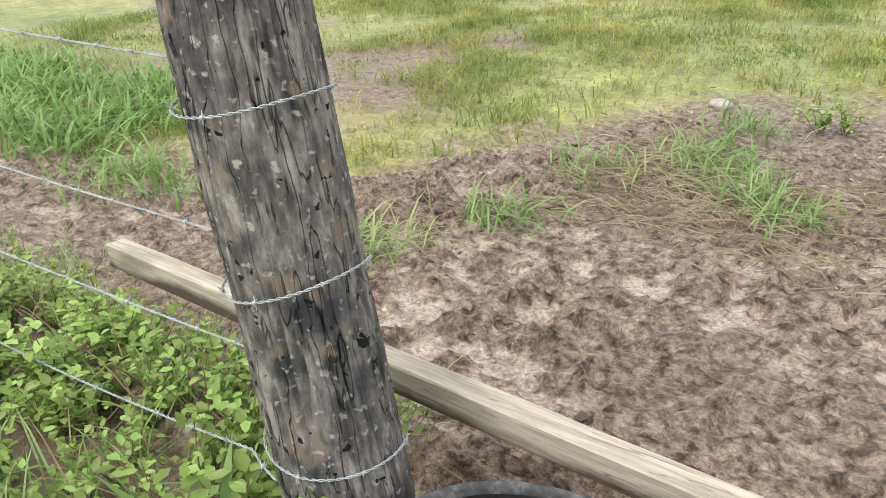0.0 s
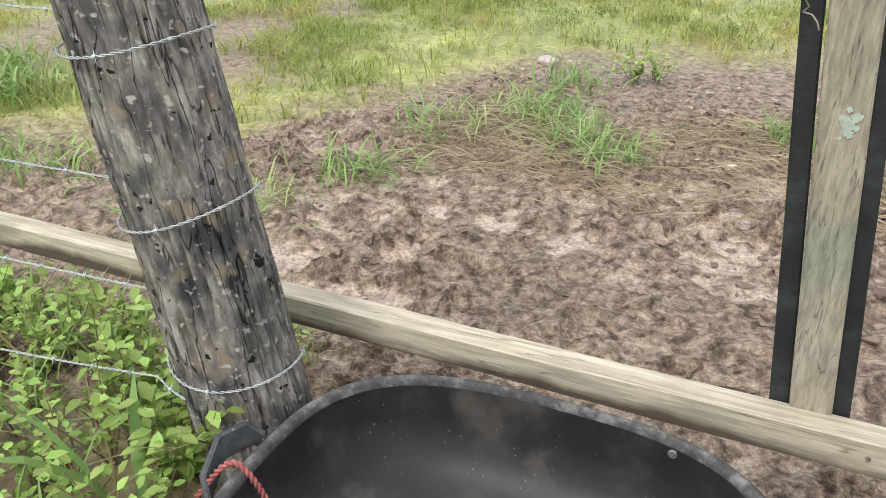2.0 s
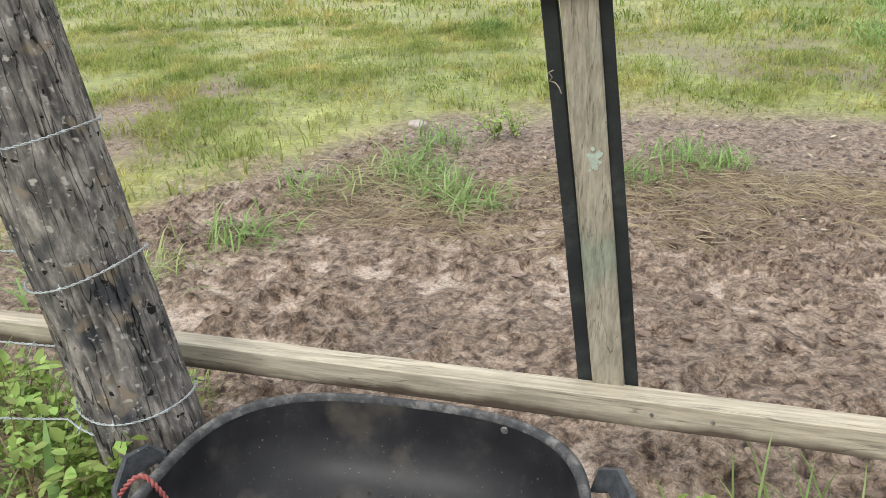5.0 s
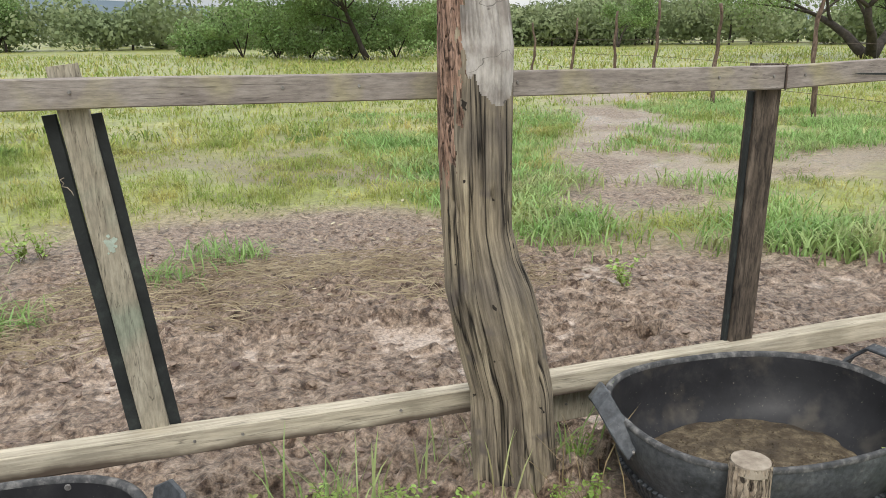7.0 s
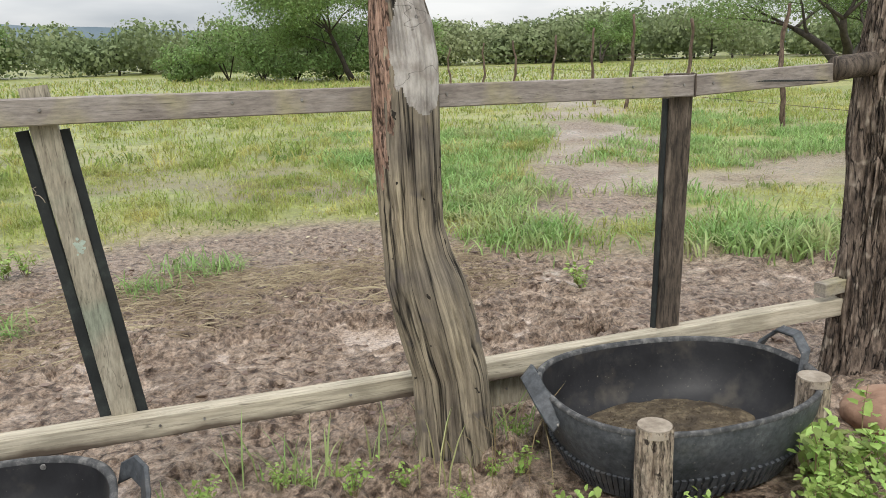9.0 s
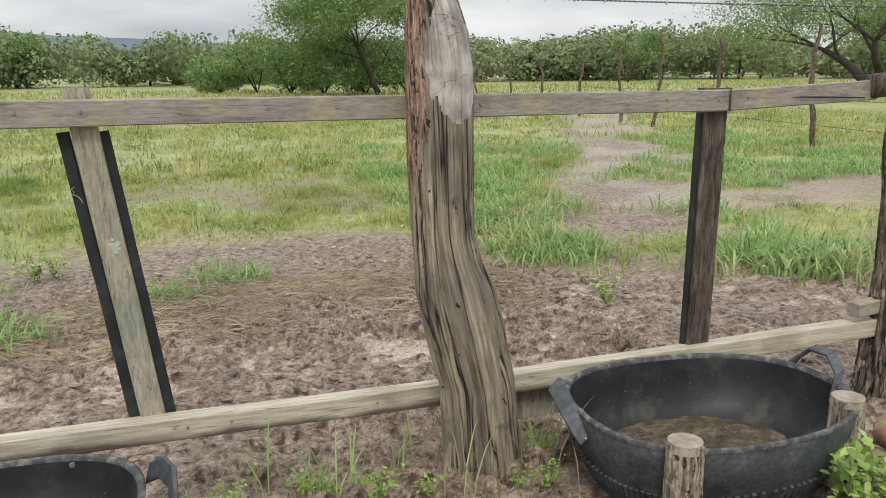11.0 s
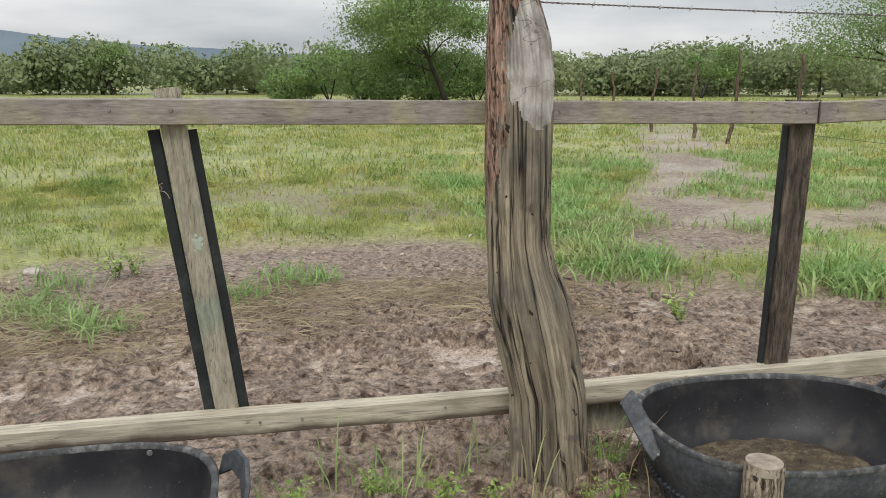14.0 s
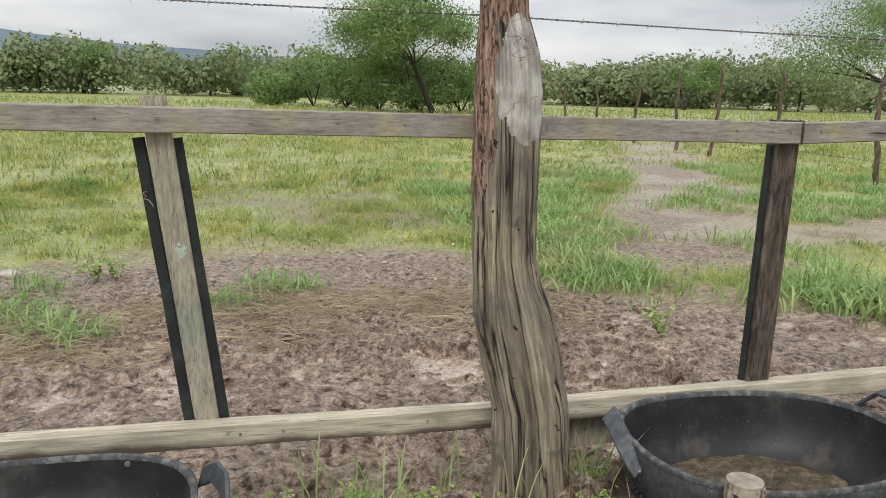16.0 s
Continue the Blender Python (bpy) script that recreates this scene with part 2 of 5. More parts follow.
RAIL_GREY = material("weathered_rail_wood", [(0.3, (0.17, 0.145, 0.13)), (0.5, (0.255, 0.225, 0.2)), (0.72, (0.32, 0.29, 0.265))], 5, (0.9, 5, 5), 0.75, 0.35, 30, 0.002, second=(0.3, 0.27, 0.17), second_scale=5, fine=(26, 0.38, 0.6, 0.8), cracks=(4.0, (0.4, 8, 8), 0.005, 0.5))
RAIL_PALE = material("pale_rail_wood", [(0.28, (0.3, 0.262, 0.195)), (0.5, (0.43, 0.385, 0.295)), (0.75, (0.54, 0.495, 0.395))], 4, (0.35, 5, 5), 0.75, 0.35, 24, 0.002, second=(0.3, 0.27, 0.2), second_scale=3.5, second_at=(0.52, 0.68), fine=(22, 0.38, 0.6, 0.8), cracks=(3.0, (0.25, 7, 7), 0.005, 0.5), stain=(0.304, 0.324, 3.0, (0.1, 0.076, 0.056)))
STAKE_WOOD = material("stake_wood", [(0.3, (0.25, 0.222, 0.168)), (0.5, (0.325, 0.292, 0.225)), (0.7, (0.4, 0.365, 0.29))], 9, (5, 5, 0.8), 0.8, 0.35, 30, 0.002, second=(0.24, 0.26, 0.2), second_scale=4, fine=(26, 0.38, 0.6, 0.78), cracks=(4.0, (8, 8, 0.4), 0.006, 0.45))
UPRIGHT_WOOD = material("dark_upright_wood", [(0.3, (0.035, 0.028, 0.022)), (0.5, (0.085, 0.066, 0.05)), (0.72, (0.16, 0.128, 0.1))], 7, (5, 5, 0.9), 0.8, 0.4, 30, 0.003, fine=(16, 0.4, 0.56, 0.5), cracks=(4.0, (8, 8, 0.5), 0.015, 0.3))
POST_PALE = material("weathered_post_wood", [(0.34, (0.1, 0.083, 0.064)), (0.44, (0.185, 0.155, 0.115)), (0.55, (0.285, 0.24, 0.172)), (0.68, (0.4, 0.345, 0.25))], 4, (6, 6, 0.35), 0.85, 0.6, 18, 0.004, second=(0.125, 0.108, 0.09), second_scale=3.2, second_at=(0.48, 0.66), fine=(20, 0.38, 0.6, 0.55), cracks=(4.4, (5.5, 5.5, 0.2), 0.026, 0.03), specks=((11, 0.61, 0.68, (0.15, 0.128, 0.108)), (30, 0.71, 0.73, (0.02, 0.016, 0.012))), coords="grain")
POST_BARK = material("post_red_bark", [(0.28, (0.1, 0.06, 0.045)), (0.5, (0.3, 0.19, 0.14)), (0.72, (0.45, 0.31, 0.24))], 8, (8, 8, 1.4), 0.9, 0.8, 26, 0.008, fine=(14, 0.38, 0.56, 0.35), cracks=(6.0, (6, 6, 1.6), 0.03, 0.25), coords="grain")
POST_CUT = material("post_grey_scar", [(0.3, (0.29, 0.262, 0.24)), (0.5, (0.385, 0.36, 0.335)), (0.75, (0.46, 0.435, 0.41))], 5, (2, 2, 0.9), 0.8, 0.3, 26, 0.003, second=(0.27, 0.24, 0.215), second_scale=12, second_at=(0.52, 0.66), fine=(10, 0.38, 0.6, 0.75), cracks=(2.2, (2.2, 2.2, 4.5), 0.006, 0.3), coords="grain")
POST_DARK = material("dark_lichened_post_wood", [(0.34, (0.06, 0.058, 0.056)), (0.46, (0.14, 0.132, 0.122)), (0.57, (0.25, 0.23, 0.208)), (0.7, (0.38, 0.355, 0.318))], 9, (3.2, 3.2, 1.0), 0.85, 0.9, 24, 0.007, second=(0.05, 0.05, 0.054), second_scale=5, second_at=(0.54, 0.68), fine=(16, 0.4, 0.58, 0.6), cracks=(4.0, (8, 8, 0.9), 0.01, 0.3), specks=((9, 0.57, 0.68, (0.045, 0.048, 0.054)), (17, 0.61, 0.7, (0.22, 0.18, 0.135)), (70, 0.61, 0.7, (0.38, 0.36, 0.325)), (45, 0.68, 0.7, (0.008, 0.007, 0.006))), coords="grain")
TRUNK_BARK = material("flaking_trunk_bark", [(0.34, (0.05, 0.037, 0.029)), (0.46, (0.125, 0.094, 0.072)), (0.58, (0.235, 0.183, 0.142)), (0.76, (0.4, 0.34, 0.275))], 6, (5, 5, 1.3), 0.9, 1.0, 20, 0.014, fine=(14, 0.38, 0.56, 0.5), cracks=(5.0, (6, 6, 1.0), 0.03, 0.2), specks=((16, 0.6, 0.68, (0.4, 0.34, 0.27)),))
STUB_WOOD = material("stub_post_bark", [(0.3, (0.1, 0.075, 0.055)), (0.5, (0.32, 0.26, 0.2)), (0.7, (0.48, 0.41, 0.32))], 9, (5, 5, 1.6), 0.9, 0.7, 26, 0.006, fine=(14, 0.38, 0.56, 0.35), cracks=(5.0, (10, 10, 1.5), 0.014, 0.3), specks=((22, 0.58, 0.66, (0.42, 0.34, 0.26)), (30, 0.62, 0.68, (0.05, 0.038, 0.03))))
STUB_END = material("sawn_end_grain", [(0.3, (0.18, 0.145, 0.11)), (0.5, (0.3, 0.255, 0.2)), (0.7, (0.42, 0.37, 0.3))], 22, (1, 1, 1), 0.85, 0.4, 60, 0.003)
RUBBER = material("weathered_tyre_rubber", [(0.3, (0.03, 0.034, 0.038)), (0.5, (0.06, 0.066, 0.073)), (0.75, (0.11, 0.117, 0.124))], 11, (1, 1, 1), 0.55, 0.5, 90, 0.002, second=(0.095, 0.09, 0.085), second_scale=7, second_at=(0.58, 0.8), fine=(60, 0.4, 0.6, 0.75), rough_var=0.15, specks=((70, 0.69, 0.75, (0.2, 0.19, 0.175)),))
# Several times darker than the outer rubber, with dusty patches and pale specks.
RUBBER_IN = material("dark_scuffed_inner_rubber", [(0.3, (0.008, 0.008, 0.009)), (0.52, (0.016, 0.016, 0.018)), (0.75, (0.04, 0.039, 0.037))], 10, (1, 1, 1), 0.5, 0.3, 90, 0.001, rough_var=0.15, second=(0.09, 0.078, 0.06), second_scale=9, second_at=(0.55, 0.8), specks=((130, 0.7, 0.76, (0.13, 0.118, 0.095)),))
RIM = material("dusty_rubber_rim", [(0.32, (0.03, 0.032, 0.034)), (0.5, (0.065, 0.066, 0.067)), (0.68, (0.2, 0.195, 0.185))], 30, (1, 1, 1), 0.75, 0.5, 120, 0.002)
# Rubber black, also used for the shade drawn in the rail split.
STRIP = material("black_rubber_and_shade", [(0.3, (0.01, 0.012, 0.013)), (0.55, (0.02, 0.024, 0.024)), (0.8, (0.06, 0.072, 0.066))], 12, (1, 1, 1), 0.7, 0.5, 120, 0.003)
FEED = material("ground_feed_meal", [(0.3, (0.045, 0.032, 0.02)), (0.5, (0.115, 0.088, 0.055)), (0.7, (0.26, 0.21, 0.135))], 34, (1, 1, 1), 0.85, 1.0, 160, 0.008, second=(0.06, 0.045, 0.03), second_scale=9, second_at=(0.5, 0.62))
WIRE = material("galvanised_wire", [(0.3, (0.32, 0.35, 0.36)), (0.6, (0.5, 0.54, 0.55)), (0.8, (0.62, 0.66, 0.66))], 40, (1, 1, 1), 0.45, 0.2, 200, 0.0005, metal=0.35)
WIRE_RUST = material("rusted_wire", [(0.3, (0.07, 0.05, 0.04)), (0.6, (0.14, 0.11, 0.09)), (0.8, (0.22, 0.2, 0.18))], 40, (1, 1, 1), 0.7, 0.2, 200, 0.0005, metal=0.3)
NAIL = material("nail_steel", [(0.3, (0.12, 0.11, 0.1)), (0.7, (0.4, 0.39, 0.37))], 80, (1, 1, 1), 0.5, 0.2, 200, 0.0005, metal=0.6)
ROPE = material("faded_red_rope", [(0.3, (0.22, 0.05, 0.05)), (0.55, (0.36, 0.11, 0.1)), (0.8, (0.5, 0.24, 0.21))], 60, (1, 1, 1), 0.85, 0.8, 250, 0.002)
PAINT = material("pale_green_paint", [(0.35, (0.33, 0.36, 0.29)), (0.65, (0.48, 0.58, 0.51))], 60, (1, 1, 1), 0.8, 0.2, 200, 0.0005)
STONE = material("brown_stone", [(0.3, (0.16, 0.09, 0.06)), (0.5, (0.3, 0.18, 0.12)), (0.75, (0.42, 0.29, 0.21))], 9, (1, 1, 1), 0.85, 0.6, 40, 0.006)
PALE_STONE = material("pale_stone", [(0.3, (0.3, 0.25, 0.22)), (0.6, (0.5, 0.44, 0.4))], 20, (1, 1, 1), 0.8, 0.4, 60, 0.004)
GRASS = material("meadow_grass_blades", [(0.34, (0.17, 0.26, 0.07)), (0.5, (0.31, 0.375, 0.11)), (0.66, (0.5, 0.49, 0.205))], 0.9, (1, 1, 1), 0.6, 0, island=0.3, translucent=0.5, spec=0.25, second=(0.56, 0.5, 0.19), second_scale=1.6, second_at=(0.5, 0.7))
LUSH = material("lush_grass_blades", [(0.3, (0.17, 0.3, 0.085)), (0.5, (0.28, 0.43, 0.145)), (0.7, (0.44, 0.52, 0.23))], 1.6, (1, 1, 1), 0.5, 0, island=0.35, translucent=0.4, spec=0.35, second=(0.42, 0.4, 0.2), second_scale=1.3, second_at=(0.54, 0.72))
WEED = material("weed_leaves", [(0.3, (0.17, 0.29, 0.06)), (0.5, (0.3, 0.44, 0.11)), (0.7, (0.5, 0.57, 0.22))], 6, (1, 1, 1), 0.5, 0.2, 80, 0.001, island=0.4, translucent=0.3)
STEM = material("weed_stems", [(0.3, (0.14, 0.12, 0.05)), (0.7, (0.3, 0.22, 0.12))], 10, (1, 1, 1), 0.7, 0)
STRAW = material("straw_and_dry_stalks", [(0.3, (0.19, 0.145, 0.09)), (0.5, (0.32, 0.262, 0.17)), (0.75, (0.46, 0.4, 0.28))], 3, (1, 1, 1), 0.7, 0, island=0.35)
LEAF_TREE = material("tree_leaves", [(0.3, (0.12, 0.19, 0.065)), (0.5, (0.2, 0.3, 0.105)), (0.7, (0.3, 0.4, 0.165))], 0.5, (1, 1, 1), 0.6, 0, island=0.4, translucent=0.3, spec=0.3)
# Leaf tones lightened and greyed to carry the haze of distance.
LEAF_WOOD = material("hazed_wood_edge_leaves", [(0.36, (0.16, 0.21, 0.105)), (0.5, (0.23, 0.28, 0.145)), (0.64, (0.3, 0.335, 0.185))], 0.1, (1, 1, 1), 0.8, 0, island=0.12, translucent=0.25, spec=0.1)
BARK_FAR = material("dark_branch_bark", [(0.3, (0.022, 0.018, 0.015)), (0.7, (0.075, 0.062, 0.05))], 4, (1, 1, 1), 0.9, 0.4, 20, 0.02)
FAR_POST = material("crooked_fence_post_wood", [(0.3, (0.07, 0.047, 0.034)), (0.55, (0.16, 0.112, 0.084)), (0.8, (0.27, 0.21, 0.165))], 5, (4, 4, 1), 0.9, 0.7, 20, 0.014, fine=(9, 0.38, 0.6, 0.5))
# Blue-grey is the haze of the air, mixed into the hill colour.
HILL = material("haze_coloured_hills", [(0.3, (0.13, 0.17, 0.2)), (0.6, (0.17, 0.21, 0.235)), (0.8, (0.22, 0.26, 0.27))], 0.004, (1, 1, 1), 1.0, 0, spec=0.0)


def ground_material():
    m = bpy.data.materials.new("mud_and_meadow_soil")
    m.use_nodes = True
    N, L = m.node_tree.nodes, m.node_tree.links
    bsdf = N["Principled BSDF"]
    co = N.new("ShaderNodeTexCoord")

    def noise_ramp(scale, stops, detail=8.0):
        n, r = N.new("ShaderNodeTexNoise"), N.new("ShaderNodeValToRGB")
        n.inputs["Scale"].default_value, n.inputs["Detail"].default_value, n.inputs["Roughness"].default_value = scale, detail, 0.65
        L.new(co.outputs["Object"], n.inputs["Vector"])
        while len(r.color_ramp.elements) < len(stops):
            r.color_ramp.elements.new(0.5)
        for e, (pos, col) in zip(r.color_ramp.elements, stops):
            e.position, e.color = pos, (*col, 1)
        L.new(n.outputs["Fac"], r.inputs[0])
        return n, r.outputs[0]

    def attr(name):
        a = N.new("ShaderNodeAttribute")
        a.attribute_name = name
        return a.outputs["Fac"]

    def mix(fac, a, b):
        x = N.new("ShaderNodeMix")
        x.data_type = "RGBA"
        L.new(fac, x.inputs[0])
        L.new(a, x.inputs[6])
        L.new(b, x.inputs[7])
        return x.outputs[2]

    # Low noise is dark: wet soil plus the shade of hollows in the relief.
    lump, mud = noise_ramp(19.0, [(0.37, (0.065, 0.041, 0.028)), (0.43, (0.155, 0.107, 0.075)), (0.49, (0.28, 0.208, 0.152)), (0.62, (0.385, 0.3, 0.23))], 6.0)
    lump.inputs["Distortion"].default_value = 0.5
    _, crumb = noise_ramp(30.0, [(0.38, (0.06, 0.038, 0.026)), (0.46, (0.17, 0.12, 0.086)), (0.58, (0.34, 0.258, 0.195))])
    _, turf = noise_ramp(0.35, [(0.3, (0.14, 0.185, 0.042)), (0.5, (0.245, 0.262, 0.072)), (0.7, (0.365, 0.335, 0.13))], 12.0)
    _, soil = noise_ramp(14.0, [(0.35, (0.12, 0.085, 0.055)), (0.6, (0.22, 0.17, 0.11)), (0.75, (0.3, 0.25, 0.16))])
    def times(a, scale, lo, hi, amount):
        n, r, x = N.new("ShaderNodeTexNoise"), N.new("ShaderNodeMapRange"), N.new("ShaderNodeMix")
        n.inputs["Scale"].default_value, n.inputs["Detail"].default_value, n.inputs["Roughness"].default_value = scale, 8.0, 0.75
        L.new(co.outputs["Object"], n.inputs["Vector"])
        r.inputs["From Min"].default_value, r.inputs["From Max"].default_value = lo, hi
        r.inputs["To Min"].default_value, r.inputs["To Max"].default_value = amount, 1.28
        L.new(n.outputs["Fac"], r.inputs["Value"])
        x.data_type, x.blend_type = "RGBA", "MULTIPLY"
        x.inputs[0].default_value = 1.0
        L.new(a, x.inputs[6])
        L.new(r.outputs[0], x.inputs[7])
        return x.outputs[2]

    turf = times(times(times(turf, 2.2, 0.35, 0.62, 0.72), 9.0, 0.38, 0.6, 0.72), 40.0, 0.35, 0.62, 0.6)
    turf = mix(attr("bare"), turf, soil)
    _, slurry = noise_ramp(16.0, [(0.3, (0.2, 0.147, 0.107)), (0.5, (0.29, 0.226, 0.174)), (0.7, (0.37, 0.302, 0.245))])
    patch, _ = noise_ramp(3.0, [(0.4, (0, 0, 0)), (0.6, (1, 1, 1))])
    pick = N.new("ShaderNodeMapRange")
    pick.inputs["From Min"].default_value, pick.inputs["From Max"].default_value = 0.46, 0.58
    L.new(patch.outputs["Fac"], pick.inputs["Value"])
    mud = mix(attr("wet"), mix(pick.outputs[0], mud, crumb), slurry)
    # Finer noises multiply in the dark of small crevices.
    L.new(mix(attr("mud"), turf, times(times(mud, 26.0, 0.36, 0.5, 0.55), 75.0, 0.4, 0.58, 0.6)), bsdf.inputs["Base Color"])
    wet = N.new("ShaderNodeMapRange")
    wet.inputs["To Min"].default_value, wet.inputs["To Max"].default_value = 0.42, 0.16
    L.new(attr("wet"), wet.inputs["Value"])
    L.new(wet.outputs[0], bsdf.inputs["Roughness"])
    bsdf.inputs["Specular IOR Level"].default_value = 0.4
    nb, bp = N.new("ShaderNodeTexNoise"), N.new("ShaderNodeBump")
    nb.inputs["Scale"].default_value, nb.inputs["Detail"].default_value = 70.0, 6.0
    L.new(co.outputs["Object"], nb.inputs["Vector"])
    dry = N.new("ShaderNodeMath")
    dry.operation = "SUBTRACT"
    dry.inputs[0].default_value = 1.0
    L.new(attr("wet"), dry.inputs[1])
    sc = N.new("ShaderNodeMath")
    sc.operation = "MULTIPLY"
    sc.inputs[1].default_value = 0.9
    L.new(dry.outputs[0], sc.inputs[0])
    L.new(sc.outputs[0], bp.inputs["Strength"])
    bp.inputs["Distance"].default_value = 0.006
    L.new(nb.outputs["Fac"], bp.inputs["Height"])
    # Same noise as the mud colour, so its dark end sits in the hollows.
    lumpy, coarse = N.new("ShaderNodeBump"), N.new("ShaderNodeMath")
    coarse.operation = "MULTIPLY"
    L.new(dry.outputs[0], coarse.inputs[0])
    L.new(attr("mud"), coarse.inputs[1])
    L.new(coarse.outputs[0], lumpy.inputs["Strength"])
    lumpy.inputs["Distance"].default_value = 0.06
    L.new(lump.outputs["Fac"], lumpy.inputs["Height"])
    L.new(bp.outputs[0], lumpy.inputs["Normal"])
    L.new(lumpy.outputs[0], bsdf.inputs["Normal"])
    return m


# ---- ground: one sheet, churned mud in the paddock, meadow beyond ----
def mud_mask(x, y):
    p = np.c_[x, y]
    wob = 1.5 * (vnoise(p, 0.8, 4, 0.6) - 0.5)
    edge = np.interp(x, [-6, -2.2, -1.5, -1.0, 0.3, 2.0, 2.8, 5.0, 12], [0.9, 1.2, 2.8, 3.7, 4.2, 3.9, 2.6, 1.7, 1.5])
    near = step(0.7, -0.5, y - edge + wob) * step(-6.5, -4.0, x + wob) * np.where(x > 0.2, step(-1.3, -0.8, y + 0.2 * wob), step(-0.45, 0.02, y + 0.2 * wob))
    d = np.abs((x - 4.0) * 0.9 - (y - 4.0) * 0.42 - 0.5 + wob * 1.1)
    track = step(1.25, 0.5, d) * step(2.6, 3.6, y) * step(26, 12, y) * 0.95 * step(0.3, 0.5, vnoise(p + 5, 1.3, 4, 0.65))
    d2 = np.abs(y - 4.6 - 0.1 * (x - 6) + wob * 0.9)
    track2 = step(0.9, 0.3, d2) * step(3.8, 5.2, x) * 0.85
    spots = step(0.62, 0.74, vnoise(p + 31, 0.9, 3)) * step(7, 4, y) * step(1.2, 2.2, y) * 0.7
    return np.clip(np.maximum(np.maximum(near, spots), np.maximum(track, track2)), 0, 1)


pit_rng = np.random.default_rng(88)
PITS = np.c_[pit_rng.uniform(-1.7, 3.6, 230), pit_rng.uniform(0.1, 3.6, 230), pit_rng.uniform(0.035, 0.07, 230), pit_rng.uniform(0, np.pi, 230), pit_rng.uniform(0.02, 0.045, 230)]


def hoof_pits(x, y):
    """Hoof holes with pushed-up rims."""
    h = np.zeros(len(x))
    for px, py, r, a, d in PITS:
        near = np.nonzero((np.abs(x - px) < 3 * r) & (np.abs(y - py) < 3 * r))[0]
        if len(near) == 0:
            continue
        u, v = x[near] - px, y[near] - py
        u, v = u * math.cos(a) + v * math.sin(a), (-u * math.sin(a) + v * math.cos(a)) * 1.35
        q = np.hypot(u, v) / r
        h[near] += -d * step(1.15, 0.7, q) + 0.35 * d * np.exp(-((q - 1.35) / 0.3) ** 2)
    return h


def ground_height(x, y, full=False):
    p = np.c_[x, y]
    mud = mud_mask(x, y)
    bank = 0.13 * step(0.12, -0.12, y + 0.1 * (vnoise(p, 2.1, 2) - 0.5))
    big = 0.05 * (vnoise(p, 0.9, 2) - 0.5)
    warp = p + 0.06 * np.c_[vnoise(p, 9.0, 2) - 0.5, vnoise(p + 7.0, 9.0, 2) - 0.5]
    lumps = vnoise(warp, 5.0, 3)
    rid = 1 - np.abs(2 * vnoise(warp, 8.0, 1) - 1)
    rid2 = 1 - np.abs(2 * vnoise(warp + 3.0, 17.0, 1) - 1)
    grit = vnoise(warp, 34.0, 2, 0.7)
    blob = step(0.45, 0.55, vnoise(warp + 2.0, 8.0, 2, 0.4)) + 0.55 * step(0.44, 0.56, vnoise(warp + 9.0, 17.0, 2, 0.4))
    churn = 0.05 * (lumps - 0.5) + 0.03 * (rid ** 2 - 0.4) + 0.026 * (rid2 ** 2 - 0.4) + 0.022 * (grit - 0.5) + 0.026 * (blob - 0.78)
    pits = hoof_pits(x, y)
    amount = mud * (0.45 + 0.75 * step(0.35, 0.6, vnoise(p, 1.1, 2))) * (1 - 0.6 * step(1.8, 3.0, y))
    h = big + bank + (churn + pits) * amount + 0.03 * (vnoise(p, 5.0, 3) - 0.5) * (1 - mud)
    rel = (churn + 0.3 * pits) * amount
    slurry = step(0.42, 0.53, vnoise(p + 12, 1.4, 2)) * np.maximum(step(3.2, 2.0, y), step(3.0, 4.0, x) * step(2.6, 3.6, y))
    level = -0.006 + 0.016 * (vnoise(p, 2.0, 2) - 0.5)
    wet = np.maximum(step(0.006, -0.004, rel - level), 0.5 * step(3.0, 4.5, x + y - 3) * step(3.0, 4.0, y)) * step(0.5, 0.8, mud) * slurry
    low = np.minimum(rel - level, 0) * slurry * step(0.5, 0.8, mud)
    h = h - 0.97 * low
    for tx, ty, ta, tz in ((-0.065, -0.375, 0.4, 0.105), (1.885, -0.318, 0.41, 0.115)):
        q = (np.abs((x - tx) / ta) ** 2.6 + np.abs((y - ty) / (0.8 * ta)) ** 2.6) ** (1 / 2.6)
        h = np.where(q < 0.97, np.minimum(h, tz), h)
    return (h, mud, wet) if full else h


def graded(lo, hi, fine_lo, fine_hi, fine, grow):
    a = list(np.arange(fine_lo, fine_hi, fine))
    s, v = fine, a[-1]
    while v < hi:
        s *= grow
        v += s
        a.append(v)
    s, v, b = fine, fine_lo, []
    while v > lo:
        s *= grow
        v -= s
        b.append(v)
    return np.array(b[::-1] + a)


gx, gy = graded(-900, 1100, -2.0, 3.2, 0.0145, 1.045), graded(-60, 2500, -0.3, 2.7, 0.0135, 1.04)
GX, GY = np.meshgrid(gx, gy)
GZ, MUD, WET = ground_height(GX.ravel(), GY.ravel(), True)
idx = np.arange(GX.size).reshape(GX.shape)
quads = np.stack([idx[:-1, :-1], idx[:-1, 1:], idx[1:, 1:], idx[1:, :-1]], -1).reshape(-1, 4)
ground_mesh = raw_mesh("ground", np.c_[GX.ravel(), GY.ravel(), GZ], quads, True)
BARE = step(0.5, 0.72, vnoise(np.c_[GX.ravel(), GY.ravel()], 0.7, 3)) * step(14, 3, GY.ravel()) * 0.9 + step(0.2, -0.6, GY.ravel()) * 0.5
